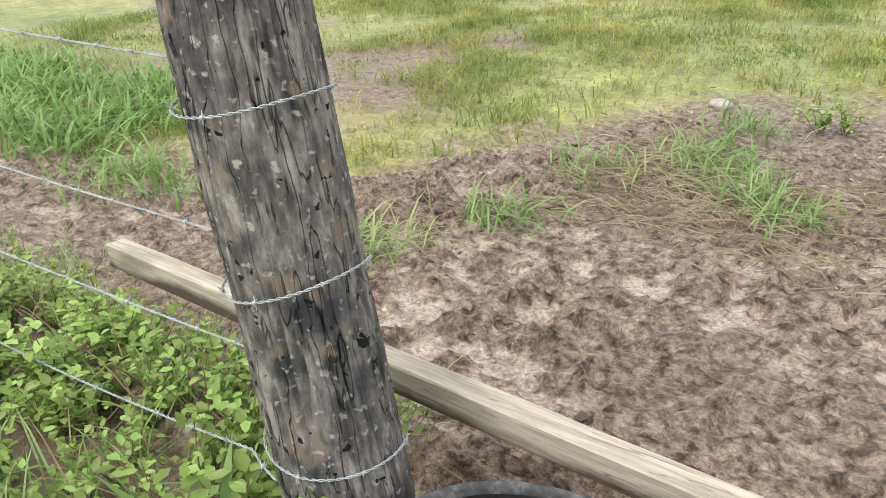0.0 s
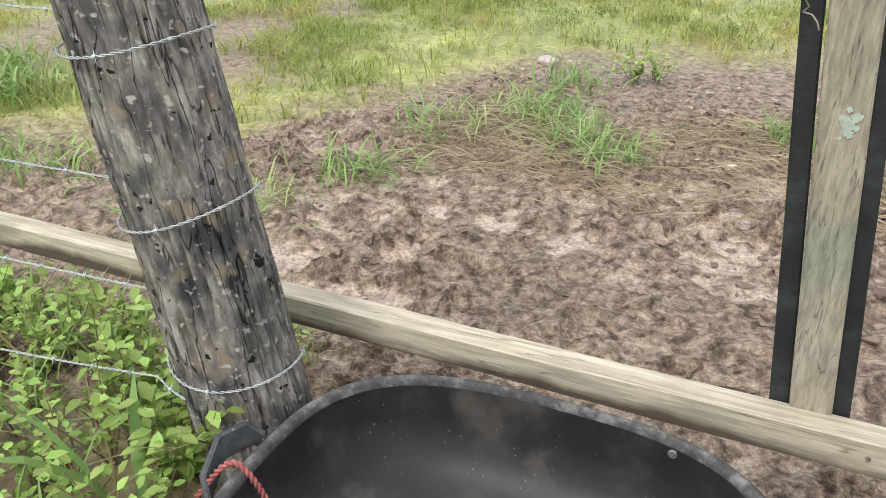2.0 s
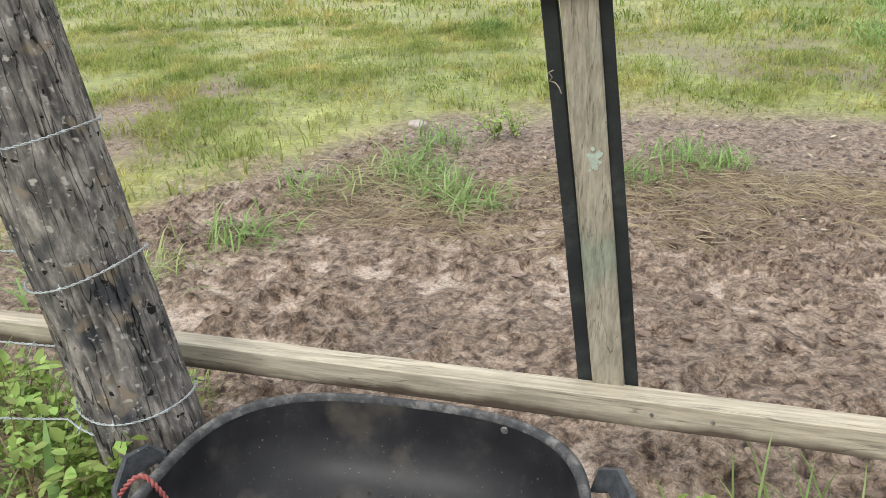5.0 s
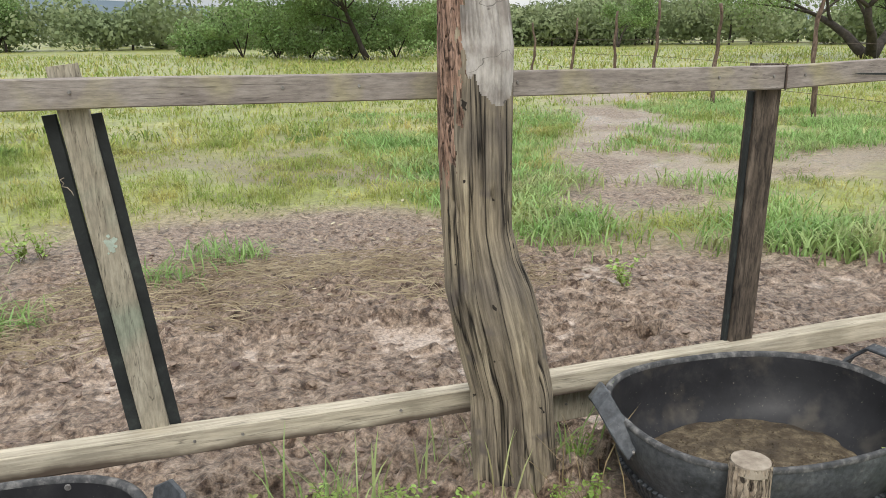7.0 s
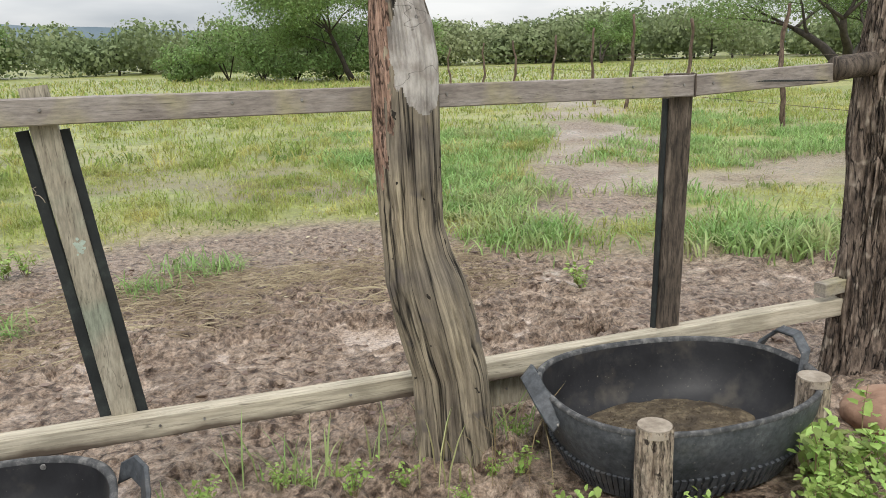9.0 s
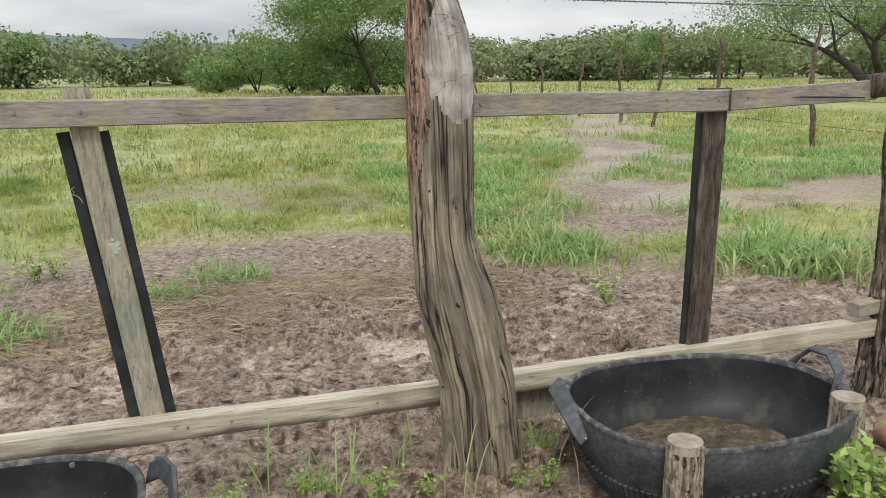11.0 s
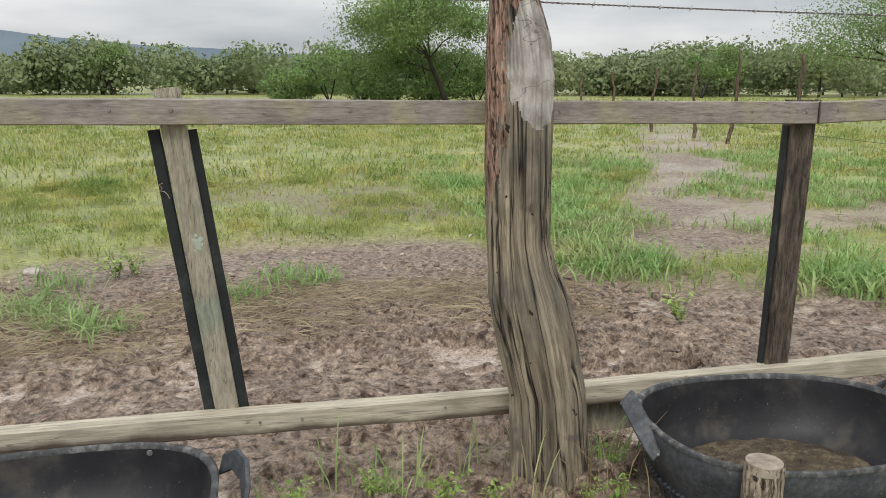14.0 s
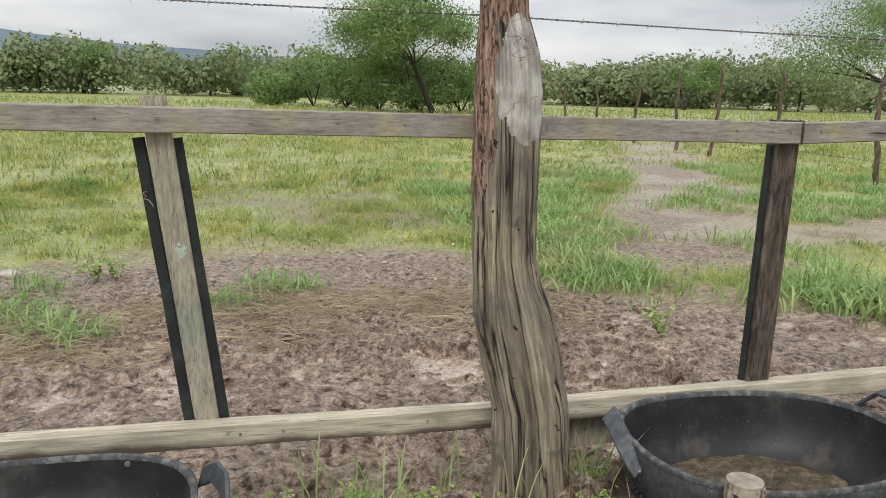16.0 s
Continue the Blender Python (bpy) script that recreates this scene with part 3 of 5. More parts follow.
for nm, val in (("mud", MUD), ("wet", WET), ("bare", np.clip(BARE, 0, 1))):
    at = ground_mesh.attributes.new(nm, "FLOAT", "POINT")
    at.data.foreach_set("value", np.asarray(val, np.float32))
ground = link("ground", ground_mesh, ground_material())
tagged(ground, "wet churned brown mud turning into green meadow", "ground", kind="structure")


def floor_at(x, y):
    return float(ground_height(np.array([float(x)]), np.array([float(y)]))[0])


# ---- fence ----
def nail_at(parent, x, y, z, r=0.0045):
    bm = bmesh.new()
    bmesh.ops.create_cone(bm, cap_ends=True, segments=10, radius1=r, radius2=r * 0.8, depth=0.004, matrix=pose(x, y - 0.0015, z, 90))
    part("nail", bm, NAIL, parent)


def rail(name, p0, p1, h, t, mat, label, nails=(), jitter=0.004):
    base = thing(name, label, "fence rail", group="fence rails")
    part("board", board(p0, p1, h, t, jitter), mat, base)
    for x in nails:
        f = (x - p0[0]) / (p1[0] - p0[0])
        nail_at(base, x, p0[1] + f * (p1[1] - p0[1]), p0[2] + f * (p1[2] - p0[2]) + 0.004)
    return base


rail("fence_rail", (-0.82, 0.0, 1.212), (2.128, 0.0, 1.2), 0.066, 0.026, RAIL_GREY, "grey weathered top rail board nailed behind the posts", (-0.2, 0.097, 0.246, 0.702, 0.884, 1.296, 1.905, 2.09))
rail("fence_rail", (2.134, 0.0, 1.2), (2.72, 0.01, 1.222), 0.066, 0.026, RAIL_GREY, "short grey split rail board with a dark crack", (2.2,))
rail("fence_rail", (-1.66, 0.045, 0.318), (1.24, 0.0, 0.333), 0.066, 0.055, RAIL_PALE, "pale sawn bottom rail beam with mud-stained underside", (0.43, 0.549, 0.97), 0.006)
rail("fence_rail", (1.245, 0.0, 0.334), (2.88, 0.02, 0.36), 0.066, 0.055, RAIL_PALE, "pale bottom rail beam running behind the feed tub", (1.9,), 0.006)
rail("fence_rail", (2.74, 0.0, 0.44), (2.9, 0.02, 0.445), 0.05, 0.05, RAIL_GREY, "stub of grey board end fixed to the trunk", (), 0.004)
rail("fence_board", (1.37, 0.058, 0.238), (1.86, 0.062, 0.245), 0.108, 0.024, STAKE_WOOD, "short tan board fixed low behind the feed tub", (1.5,), 0.006)

# Flat black sliver on the board face, drawing the shade inside its crack.
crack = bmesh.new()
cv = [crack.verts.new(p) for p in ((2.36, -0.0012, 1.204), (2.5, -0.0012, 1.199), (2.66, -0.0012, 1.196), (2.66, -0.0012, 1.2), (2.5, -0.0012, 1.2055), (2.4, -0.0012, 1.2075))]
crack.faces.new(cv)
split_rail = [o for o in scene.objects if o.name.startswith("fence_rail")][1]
part("split", crack, STRIP, split_rail, "flat black sliver drawn for the shade in the split")

stake = thing("fence_stake", "leaning pale board stake backed with black rubber strips", "fence stake")
part("board", board((0.233, 0.030, 1.268), (0.345, 0.062, 0.30), 0.066, 0.022, 0.003), STAKE_WOOD, stake)
part("rubber_strip", board((0.192, 0.046, 1.16), (0.297, 0.075, 0.30), 0.03, 0.014, 0.006), STRIP, stake, "black ragged rubber strip")
part("rubber_strip", board((0.286, 0.046, 1.16), (0.39, 0.075, 0.30), 0.03, 0.014, 0.006), STRIP, stake, "black ragged rubber strip")
bm, pr = bmesh.new(), random.Random(4)
for dx, dz, r0 in ((0, 0, 0.011), (0.009, 0.012, 0.007), (-0.008, 0.009, 0.006), (0.004, -0.013, 0.006), (-0.006, -0.02, 0.003), (0.012, -0.004, 0.004), (-0.002, 0.022, 0.004)):
    ring = []
    for k in range(22):
        t, q = 2 * math.pi * k / 22, r0 * pr.uniform(0.7, 1.25)
        z = 0.855 + dz + q * math.sin(t)
        ring.append(bm.verts.new((0.286 + dx + q * math.cos(t), 0.030 + (1.268 - z) / 0.968 * 0.032 - 0.0012 - 0.0001 * len(bm.faces), z)))
    bm.faces.new(ring)
part("paint_mark", bm, PAINT, stake, "pale green paint flecks")

for pts in (((0.2, 0.044, 1.0), (0.206, 0.036, 1.008), (0.2, 0.03, 1.018), (0.209, 0.028, 1.022)), ((0.2, 0.044, 1.0), (0.212, 0.037, 0.998), (0.22, 0.031, 0.99), (0.224, 0.03, 0.98))):
    part("string", tube_bm(pts, [0.0012] * 4, 5), STUB_END, stake, "frayed pale string")

upright = thing("fence_upright", "dark squared wooden upright nailed to the top rail", "fence post")
part("post", board((2.108, 0.03, 1.238), (2.098, 0.045, -0.15), 0.085, 0.05, 0.005), UPRIGHT_WOOD, upright)
# Thin black strip added to draw the upright's dark left side face.
part("rubber_strip", board((2.060, 0.04, 1.16), (2.052, 0.055, 0.1), 0.01, 0.022, 0.006), STRIP, upright, "ragged black strip added for the dark left side face")
b2 = tube_bm([(2.131, -0.004, 1.165), (2.131, -0.006, 1.2), (2.131, -0.003, 1.237), (2.131, 0.02, 1.24)], [0.0025] * 4, 6)
part("tie_wire", b2, WIRE_RUST, upright)


def rough_post(name, label, category, rows, mats, squash=0.9, sides=170, levels=200, groove=0.010, split=None, lump=0.02, furrow=1.3):
    """A natural post along rows of (z, x, y, radius), its surface grooved along the grain; mats are chosen by split(angle, z)."""
    zz = np.linspace(rows[0][0], rows[-1][0], levels)
    rz = [r[0] for r in rows]
    cx, cy, cr = (np.interp(zz, rz, [r[k] for r in rows]) for k in (1, 2, 3))
    ker = np.array([1, 2, 3, 2, 1]) / 9.0
    cx, cy, cr = (np.convolve(np.pad(c, 2, "edge"), ker, "valid") for c in (cx, cy, cr))
    ang = np.linspace(0, 2 * np.pi, sides, endpoint=False)
    A, Z = np.meshgrid(ang, zz)
    C = np.c_[np.cos(A).ravel(), np.sin(A).ravel(), Z.ravel()]
    grain = vnoise(np.c_[C[:, 0] * 11, C[:, 1] * 11, C[:, 2] * 2.0 + 3], 1.0, 3)
    wander = 0.25 * (vnoise(np.c_[C[:, 0] * 2, C[:, 1] * 2, C[:, 2] * 6], 1.0, 2) - 0.5)
    crack = sum(np.clip(1 - np.abs(vnoise(np.c_[C[:, 0] * f + wander, C[:, 1] * f + wander, C[:, 2] * g + 9], 1.0, 1) - 0.5) * w, 0, 1) for f, g, w in ((4.0, 0.9, 26), (8.0, 1.6, 22), (13.0, 2.6, 18))) * step(0.35, 0.6, vnoise(np.c_[C[:, 0] * 2, C[:, 1] * 2, C[:, 2] * 5 + 40], 1.0, 2))
    body = vnoise(np.c_[C[:, 0] * 1.3, C[:, 1] * 1.3, C[:, 2] * 4], 1.0, 2) - 0.5
    R = np.repeat(cr, sides) + groove * (grain - 0.5) * furrow - groove * 1.3 * crack + lump * body
    V = np.c_[np.repeat(cx, sides) + R * C[:, 0], np.repeat(cy, sides) + R * squash * C[:, 1], C[:, 2]]
    n = sides
    i = np.arange(levels - 1)[:, None] * n + np.arange(n)[None, :]
    j = np.arange(levels - 1)[:, None] * n + (np.arange(n)[None, :] + 1) % n
    F = np.stack([i, j, j + n, i + n], -1).reshape(-1, 4)
    base = thing(name, label, category)
    if split is None:
        groups = {0: np.ones(len(F), bool)}
    else:
        fa, fz = A.ravel()[F[:, 0]], C[F[:, 0], 2]
        which = split(fa, fz)
        groups = {k: which == k for k in np.unique(which)}
    for k, sel in groups.items():
        f = F[sel]
        used, inv = np.unique(f, return_inverse=True)
        me = raw_mesh(mats[int(k)][0], V[used], inv.reshape(f.shape), True)
        straight = np.c_[0.1 * C[used, 0], 0.1 * C[used, 1], C[used, 2]]
        me.attributes.new("grain", "FLOAT_VECTOR", "POINT").data.foreach_set("vector", straight.astype(np.float32).ravel())
        link(mats[int(k)][0], me, mats[int(k)][1], base)
    top = tube_bm([(cx[-1], cy[-1], zz[-1] - 0.02), (cx[-1], cy[-1], zz[-1] + 0.002)], [cr[-1] * 0.98, cr[-1] * 0.9], 24)
    part("sawn_top", top, STUB_END, base)
    return base


def bark_split(fa, fz):
    pick = np.zeros(len(fa), int)
    rag = vnoise(np.c_[np.cos(fa) * 6, np.sin(fa) * 6, fz * 22], 1.0, 3)
    left = np.cos(fa) < -0.75 + 0.9 * (rag - 0.5) + 0.9 * np.clip(fz - 1.18, 0, 0.4)
    pick[(fz > 1.0 + 0.3 * (rag - 0.5)) & left] = 1
    pick[fz > 1.47 + 0.02 * np.sin(fa * 5)] = 1
    half = 0.95 * np.sqrt(np.clip(1 - ((fz - 1.33) / 0.165) ** 2, 0, 1)) + 0.5 * (rag - 0.5)
    scar = (np.abs(fa - 5.05) < half) & (np.abs(fz - 1.33) < 0.165)
    pick[scar] = 2
    return pick


rough_post("fence_post", "crooked weathered wooden post with deep grain cracks", "fence post",
           [(-0.1, 1.272, -0.1, 0.128), (0.08, 1.27, -0.1, 0.122), (0.41, 1.25, -0.1, 0.113), (0.58, 1.213, -0.1, 0.118), (0.7, 1.183, -0.1, 0.112), (0.78, 1.165, -0.1, 0.094), (0.86, 1.152, -0.1, 0.086), (1.07, 1.147, -0.1, 0.091), (1.3, 1.144, -0.1, 0.092), (1.4, 1.136, -0.1, 0.084), (1.5, 1.12, -0.1, 0.064), (1.62, 1.115, -0.1, 0.06), (1.85, 1.11, -0.1, 0.058)],
           [("shaft", POST_PALE), ("bark", POST_BARK), ("scar", POST_CUT)], split=bark_split, lump=0.012, furrow=0.6, groove=0.0065, sides=230, levels=400)
rough_post("fence_post", "thick dark leaning post with lichen and worm holes", "fence post",
           [(-0.1, -0.547, -0.2, 0.124), (0.2, -0.603, -0.194, 0.119), (0.4, -0.641, -0.19, 0.115), (0.65, -0.69, -0.184, 0.111), (0.8, -0.719, -0.181, 0.115), (0.95, -0.745, -0.178, 0.113), (1.1, -0.773, -0.175, 0.108), (1.45, -0.84, -0.167, 0.104)],
           [("shaft", POST_DARK)], squash=0.95, groove=0.007, lump=0.012, furrow=0.8)
rough_post("old_tree", "old tree with rough dark flaking bark", "tree",
           [(-0.25, 2.95, 0.03, 0.17), (-0.05, 2.95, 0.03, 0.145), (0.15, 2.955, 0.03, 0.13), (0.42, 2.972, 0.03, 0.124), (0.85, 2.99, 0.03, 0.12), (1.25, 2.985, 0.03, 0.122), (1.6, 3.01, 0.03, 0.115), (2.3, 3.1, 0.03, 0.105)],
           [("bark", TRUNK_BARK)], groove=0.018, lump=0.03, squash=1.0)
for x, y, r, top, lab in ((1.61, -0.618, 0.049, 0.408, "short bark-covered stub post beside the feed tub"), (2.205, -0.515, 0.05, 0.4, "short pale stub post wedging the feed tub")):
    rough_post("stub_post", lab, "stub post", [(-0.05, x, y, r * 1.08), (0.2, x + 0.004, y, r), (top, x, y, r * 0.97)], [("bark", STUB_WOOD)], groove=0.006, lump=0.012, squash=1.0, sides=90, levels=70)
log = thing("log", "dark cut log end wedged against the trunk", "log")
part("bark", tube_bm([(2.69, 0.005, 1.235), (2.7, 0.005, 1.236), (2.85, 0.02, 1.246), (2.97, 0.03, 1.25)], [0.037, 0.041, 0.042, 0.04], 18), UPRIGHT_WOOD, log, smooth=True)


# ---- barbed wire ----
def strand(points, r=0.0012, twist=0.0016, pitch=0.03):
    """Two wires twisted round each other along points."""
    pts = np.array(points, float)
    seg = np.r_[0, np.cumsum(np.linalg.norm(np.diff(pts, axis=0), axis=1))]
    n = max(8, int(seg[-1] / (pitch / 6)))
    s = np.linspace(0, seg[-1], n)
    P = np.stack([np.interp(s, seg, pts[:, k]) for k in range(3)], 1)
    D = np.gradient(P, axis=0)
    D /= np.linalg.norm(D, axis=1)[:, None]
    U = np.cross(D, [0.1, 0.2, 1.0])
    U /= np.linalg.norm(U, axis=1)[:, None]
    W = np.cross(D, U)
    verts, faces, sides = [], [], 5
    for ph in (0, np.pi):
        a = s / pitch * 2 * np.pi + ph
        Q = P + twist * (np.cos(a)[:, None] * U + np.sin(a)[:, None] * W)
        base = sum(len(v) for v in verts)
        th = np.arange(sides) * 2 * np.pi / sides
        ring = Q[:, None, :] + r * (np.cos(th)[None, :, None] * U[:, None, :] + np.sin(th)[None, :, None] * W[:, None, :])
        verts.append(ring.reshape(-1, 3))
        i = base + np.arange(n - 1)[:, None] * sides + np.arange(sides)
        j = base + np.arange(n - 1)[:, None] * sides + (np.arange(sides) + 1) % sides
        faces.append(np.stack([i, j, j + sides, i + sides], -1).reshape(-1, 4))
    return raw_mesh("strand", np.concatenate(verts), np.concatenate(faces), True), P, D


def barb_bm():
    bm = bmesh.new()
    for a, s in ((25, 1), (155, -1)):
        d = Vector((0.25 * s, math.cos(radians(a)), math.sin(radians(a))))
        join_bm(bm, tube_bm([d * -0.011, d * -0.004, d * 0.004, d * 0.011], [0.0003, 0.001, 0.001, 0.0003], 5))
    join_bm(bm, tube_bm([(-0.003, 0, 0), (0.003, 0, 0)], [0.0034, 0.0034], 8))
    return bm


barb_mesh = bpy.data.meshes.new("barb")
bb = barb_bm()
bb.to_mesh(barb_mesh)
bb.free()
barb_mesh.materials.append(WIRE)


def barbed(name, label, points, mat=WIRE, gap=0.1, r=0.0012, first=0.05, group="barbed wires"):
    base = thing(name, label, "barbed wire", group=group)
    me, P, D = strand(points, r)
    wire_ob = link("strand", me, mat, base)
    length = np.r_[0, np.cumsum(np.linalg.norm(np.diff(P, axis=0), axis=1))]
    s = first
    k = 0
    while s < length[-1]:
        i = int(np.searchsorted(length, s))
        ob = new("barb", barb_mesh)
        ob.parent = wire_ob
        q = Vector(D[i]).to_track_quat("X", "Z")
        ob.matrix_basis = Matrix.LocRotScale(P[i], q @ Euler((k * 1.9, 0, 0)).to_quaternion(), None)
        s += gap * (0.9 + 0.2 * ((k * 37) % 10) / 10)
        k += 1
    return base


def sag(p0, p1, drop=0.01, n=12):
    return [tuple(Vector(p0).lerp(Vector(p1), k / n) - Vector((0, 0, 4 * drop * (k / n) * (1 - k / n)))) for k in range(n + 1)]


barbed("barbed_wire", "grey barbed wire strung above the top rail", sag((-0.75, 0.02, 1.515), (1.11, -0.03, 1.5), 0.006) + sag((1.11, -0.03, 1.5), (3.0, 0.0, 1.488), 0.004)[1:], WIRE_RUST)
for far, mid, near in (((-4.2, -0.62, 1.07), (-1.8, -0.22, 0.97), (-0.76, -0.06, 0.926)), ((-4.2, -0.47, 0.74), (-1.8, -0.24, 0.682), (-0.71, -0.13, 0.648)), ((-4.2, -0.48, 0.54), (-1.8, -0.25, 0.467), (-0.66, -0.14, 0.428))):
    barbed("barbed_wire", "galvanised barbed wire running to the dark post", sag(far, mid, 0.01) + sag(mid, near, 0.006)[1:])
barbed("barbed_wire", "galvanised barbed wire running low through the weeds", sag((-4.2, -0.46, 0.28), (-1.57, -0.31, 0.277), 0.008) + sag((-1.57, -0.31, 0.277), (-0.735, -0.285, 0.345), 0.012)[1:] + [(-0.7, -0.296, 0.335), (-0.66, -0.304, 0.33)])


def tie_round(zc, tilt, cx, r, label):
    pts = []
    for k in range(40):
        a = radians(-205 + 235 * k / 39)
        rr = r + 0.006
        pts.append((cx + rr * math.cos(a), -0.183 + rr * 0.95 * math.sin(a), zc + tilt * math.cos(a) + 0.012 * math.sin(a) ** 2 * -1))
    barbed("barbed_wire", label, pts, gap=0.11, group="wire ties round the dark post")


tie_round(0.932, 0.016, -0.742, 0.117, "twisted galvanised wire tied round the dark post")
tie_round(0.66, 0.03, -0.691, 0.115, "twisted galvanised wire tied round the dark post")
tie_round(0.37, 0.0, -0.635, 0.118, "twisted galvanised wire tied round the dark post foot")


# ---- tyre feed tubs ----
def round_corner(t, square):
    """A point of a unit ring at the angle t: a circle at square 2, straighter sides above."""
    c, d = math.cos(t), math.sin(t)
    return math.copysign(abs(c) ** (2 / square), c), math.copysign(abs(d) ** (2 / square), d)


def tub_ring(bm, cx, cy, a, b, z, n, wob=0.0, seed=0.0, ribs=0.0, square=2.0):
    ring = []
    for k in range(n):
        t = 2 * math.pi * k / n
        w = 1 + wob * math.sin(3 * t + seed) + ribs * (0.5 if k % 2 else -0.5)
        u, v = round_corner(t, square)
        ring.append(bm.verts.new((cx + a * w * u, cy + b * w * v, z + 0.006 * math.sin(2 * t + seed))))
    return ring


def lathe(cx, cy, prof, n=96, cap=False, seed=0.0, ar=0.79, ribs=0.0, square=2.0):
    bm = bmesh.new()
    rings = [tub_ring(bm, cx, cy, r, r * ar, z, n, 0.004, seed, ribs, square) for r, z in prof]
    for r0, r1 in zip(rings, rings[1:]):
        for i in range(n):
            bm.faces.new((r0[i], r0[(i + 1) % n], r1[(i + 1) % n], r1[i]))
    if cap:
        bm.faces.new(rings[-1])
    bmesh.ops.recalc_face_normals(bm, faces=bm.faces)
    return bm


def strap(points, width, thick, side):
    """A bent band of rubber along points; side: the way of its width."""
    bm = bmesh.new()
    side = Vector(side).normalized()
    rows, pts = [], [Vector(p) for p in points]
    for k, p in enumerate(pts):
        d = (pts[min(k + 1, len(pts) - 1)] - pts[max(0, k - 1)]).normalized()
        nrm = d.cross(side).normalized()
        rows.append([bm.verts.new(p + side * (u * width / 2) + nrm * (v * thick / 2)) for u, v in ((-1, -1), (1, -1), (1, 1), (-1, 1))])
    for r0, r1 in zip(rows, rows[1:]):
        for i in range(4):
            bm.faces.new((r0[i], r0[(i + 1) % 4], r1[(i + 1) % 4], r1[i]))
    bm.faces.new(rows[0][::-1])
    bm.faces.new(rows[-1])
    bmesh.ops.recalc_face_normals(bm, faces=bm.faces)
    bmesh.ops.bevel(bm, geom=[e for e in bm.edges if e.calc_face_angle(0) > 1.0], offset=thick * 0.25, segments=1, affect="EDGES")
    return bm


def feed_tub(cx, cy, a, ar, square, top, bottom, label, feed_z, feed_r, seed, handles):
    tub = thing("feed_tub", label, "feed tub", group="tyre feed tubs")
    h = top - bottom
    outer = [(a * 0.56, bottom), (a * 0.72, bottom + 0.004), (a * 0.8, bottom + 0.1 * h), (a * 0.87, bottom + 0.28 * h), (a * 0.935, bottom + 0.5 * h), (a * 0.985, bottom + 0.72 * h), (a * 1.005, top - 0.02), (a * 0.995, top)]
    part("outer_wall", lathe(cx, cy, outer, n=260, seed=seed, ar=ar, ribs=0.0045, square=square), RUBBER, tub, smooth=True)
    part("rim", lathe(cx, cy, [(a * 1.008, top - 0.012), (a * 1.012, top - 0.001), (a * 0.992, top + 0.003), (a * 0.968, top - 0.001), (a * 0.963, top - 0.012)], n=160, seed=seed, ar=ar, square=square), RIM, tub, "dusty grey cut rim", smooth=True)
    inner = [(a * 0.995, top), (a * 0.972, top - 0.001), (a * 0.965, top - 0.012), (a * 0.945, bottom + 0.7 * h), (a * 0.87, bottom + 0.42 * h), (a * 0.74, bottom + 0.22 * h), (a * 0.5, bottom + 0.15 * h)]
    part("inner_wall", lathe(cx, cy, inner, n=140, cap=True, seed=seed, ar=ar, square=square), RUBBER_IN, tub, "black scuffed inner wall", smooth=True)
    lug_bm = bmesh.new()
    for row, (f, zf) in enumerate(((0.885, 0.3), (0.82, 0.13))):
        for k in range(110):
            t = 2 * math.pi * (k + 0.5 * row) / 110
            u, v = round_corner(t, square)
            m = Matrix.Translation((cx + a * f * u, cy + a * ar * f * v, bottom + zf * h)) @ Euler((0, radians(24), math.atan2(abs(v) ** (square - 1) * math.copysign(1, v) / ar, abs(u) ** (square - 1) * math.copysign(1, u)))).to_matrix().to_4x4() @ Matrix.Diagonal((0.01, 0.0125, 0.042, 1))
            bmesh.ops.create_cube(lug_bm, size=1.0, matrix=m)
    part("tread", lug_bm, RUBBER, tub, "worn tread blocks")
    if feed_r:
        n, rings = 60, 14
        V, F = [(cx, cy, feed_z + 0.02)], []
        for i in range(1, rings + 1):
            for k in range(n):
                t, r = 2 * math.pi * k / n, feed_r * i / rings
                V.append((cx + r * math.cos(t), cy + ar * r * math.sin(t), feed_z + 0.025 * math.cos(1.5 * i / rings) + 0.02 * (vnoise([[r * 22 * math.cos(t), r * 22 * math.sin(t)]], 1, 3)[0] - 0.5)))
        bm = bmesh.new()
        vs = [bm.verts.new(v) for v in V]
        for k in range(n):
            bm.faces.new((vs[0], vs[1 + k], vs[1 + (k + 1) % n]))
            for i in range(rings - 1):
                p, q = 1 + i * n + k, 1 + i * n + (k + 1) % n
                bm.faces.new((vs[p], vs[p + n], vs[q + n], vs[q]))
        bmesh.ops.recalc_face_normals(bm, faces=bm.faces)
        mound = part("feed_mound", bm, FEED, None, smooth=True)
        tagged(mound, "damp brown ground feed lying in the tyre tub", "animal feed")
    r2 = random.Random(int(seed * 10))
    cb = bmesh.new()
    for _ in range(900):
        t, r = r2.uniform(0, 6.28), a * (0.6 if feed_r else 0.72) * math.sqrt(r2.random())
        s = 0.0009 + 0.003 * r2.random() ** 3
        z = (bottom + 0.17 * h + 0.002 + 0.05 * h * max(0, r / a - 0.5) / 0.3) if not feed_r else feed_z + 0.03
        bmesh.ops.create_icosphere(cb, subdivisions=1, radius=s, matrix=pose(cx + r * math.cos(t), cy + ar * r * math.sin(t), z))
    tagged(part("feed_crumbs", cb, FEED, None), "scattered pale feed crumbs in the tyre tub", "animal feed", kind="stuff")
    for pts, side, w in handles:
        grip = part("handle", strap(pts, w, 0.012, side), RUBBER, tub, "bent rubber strap handle")
        for end in (pts[0], pts[-1]):
            out = Vector((end[0] - cx, end[1] - cy, 0)).normalized()
            rv = bmesh.new()
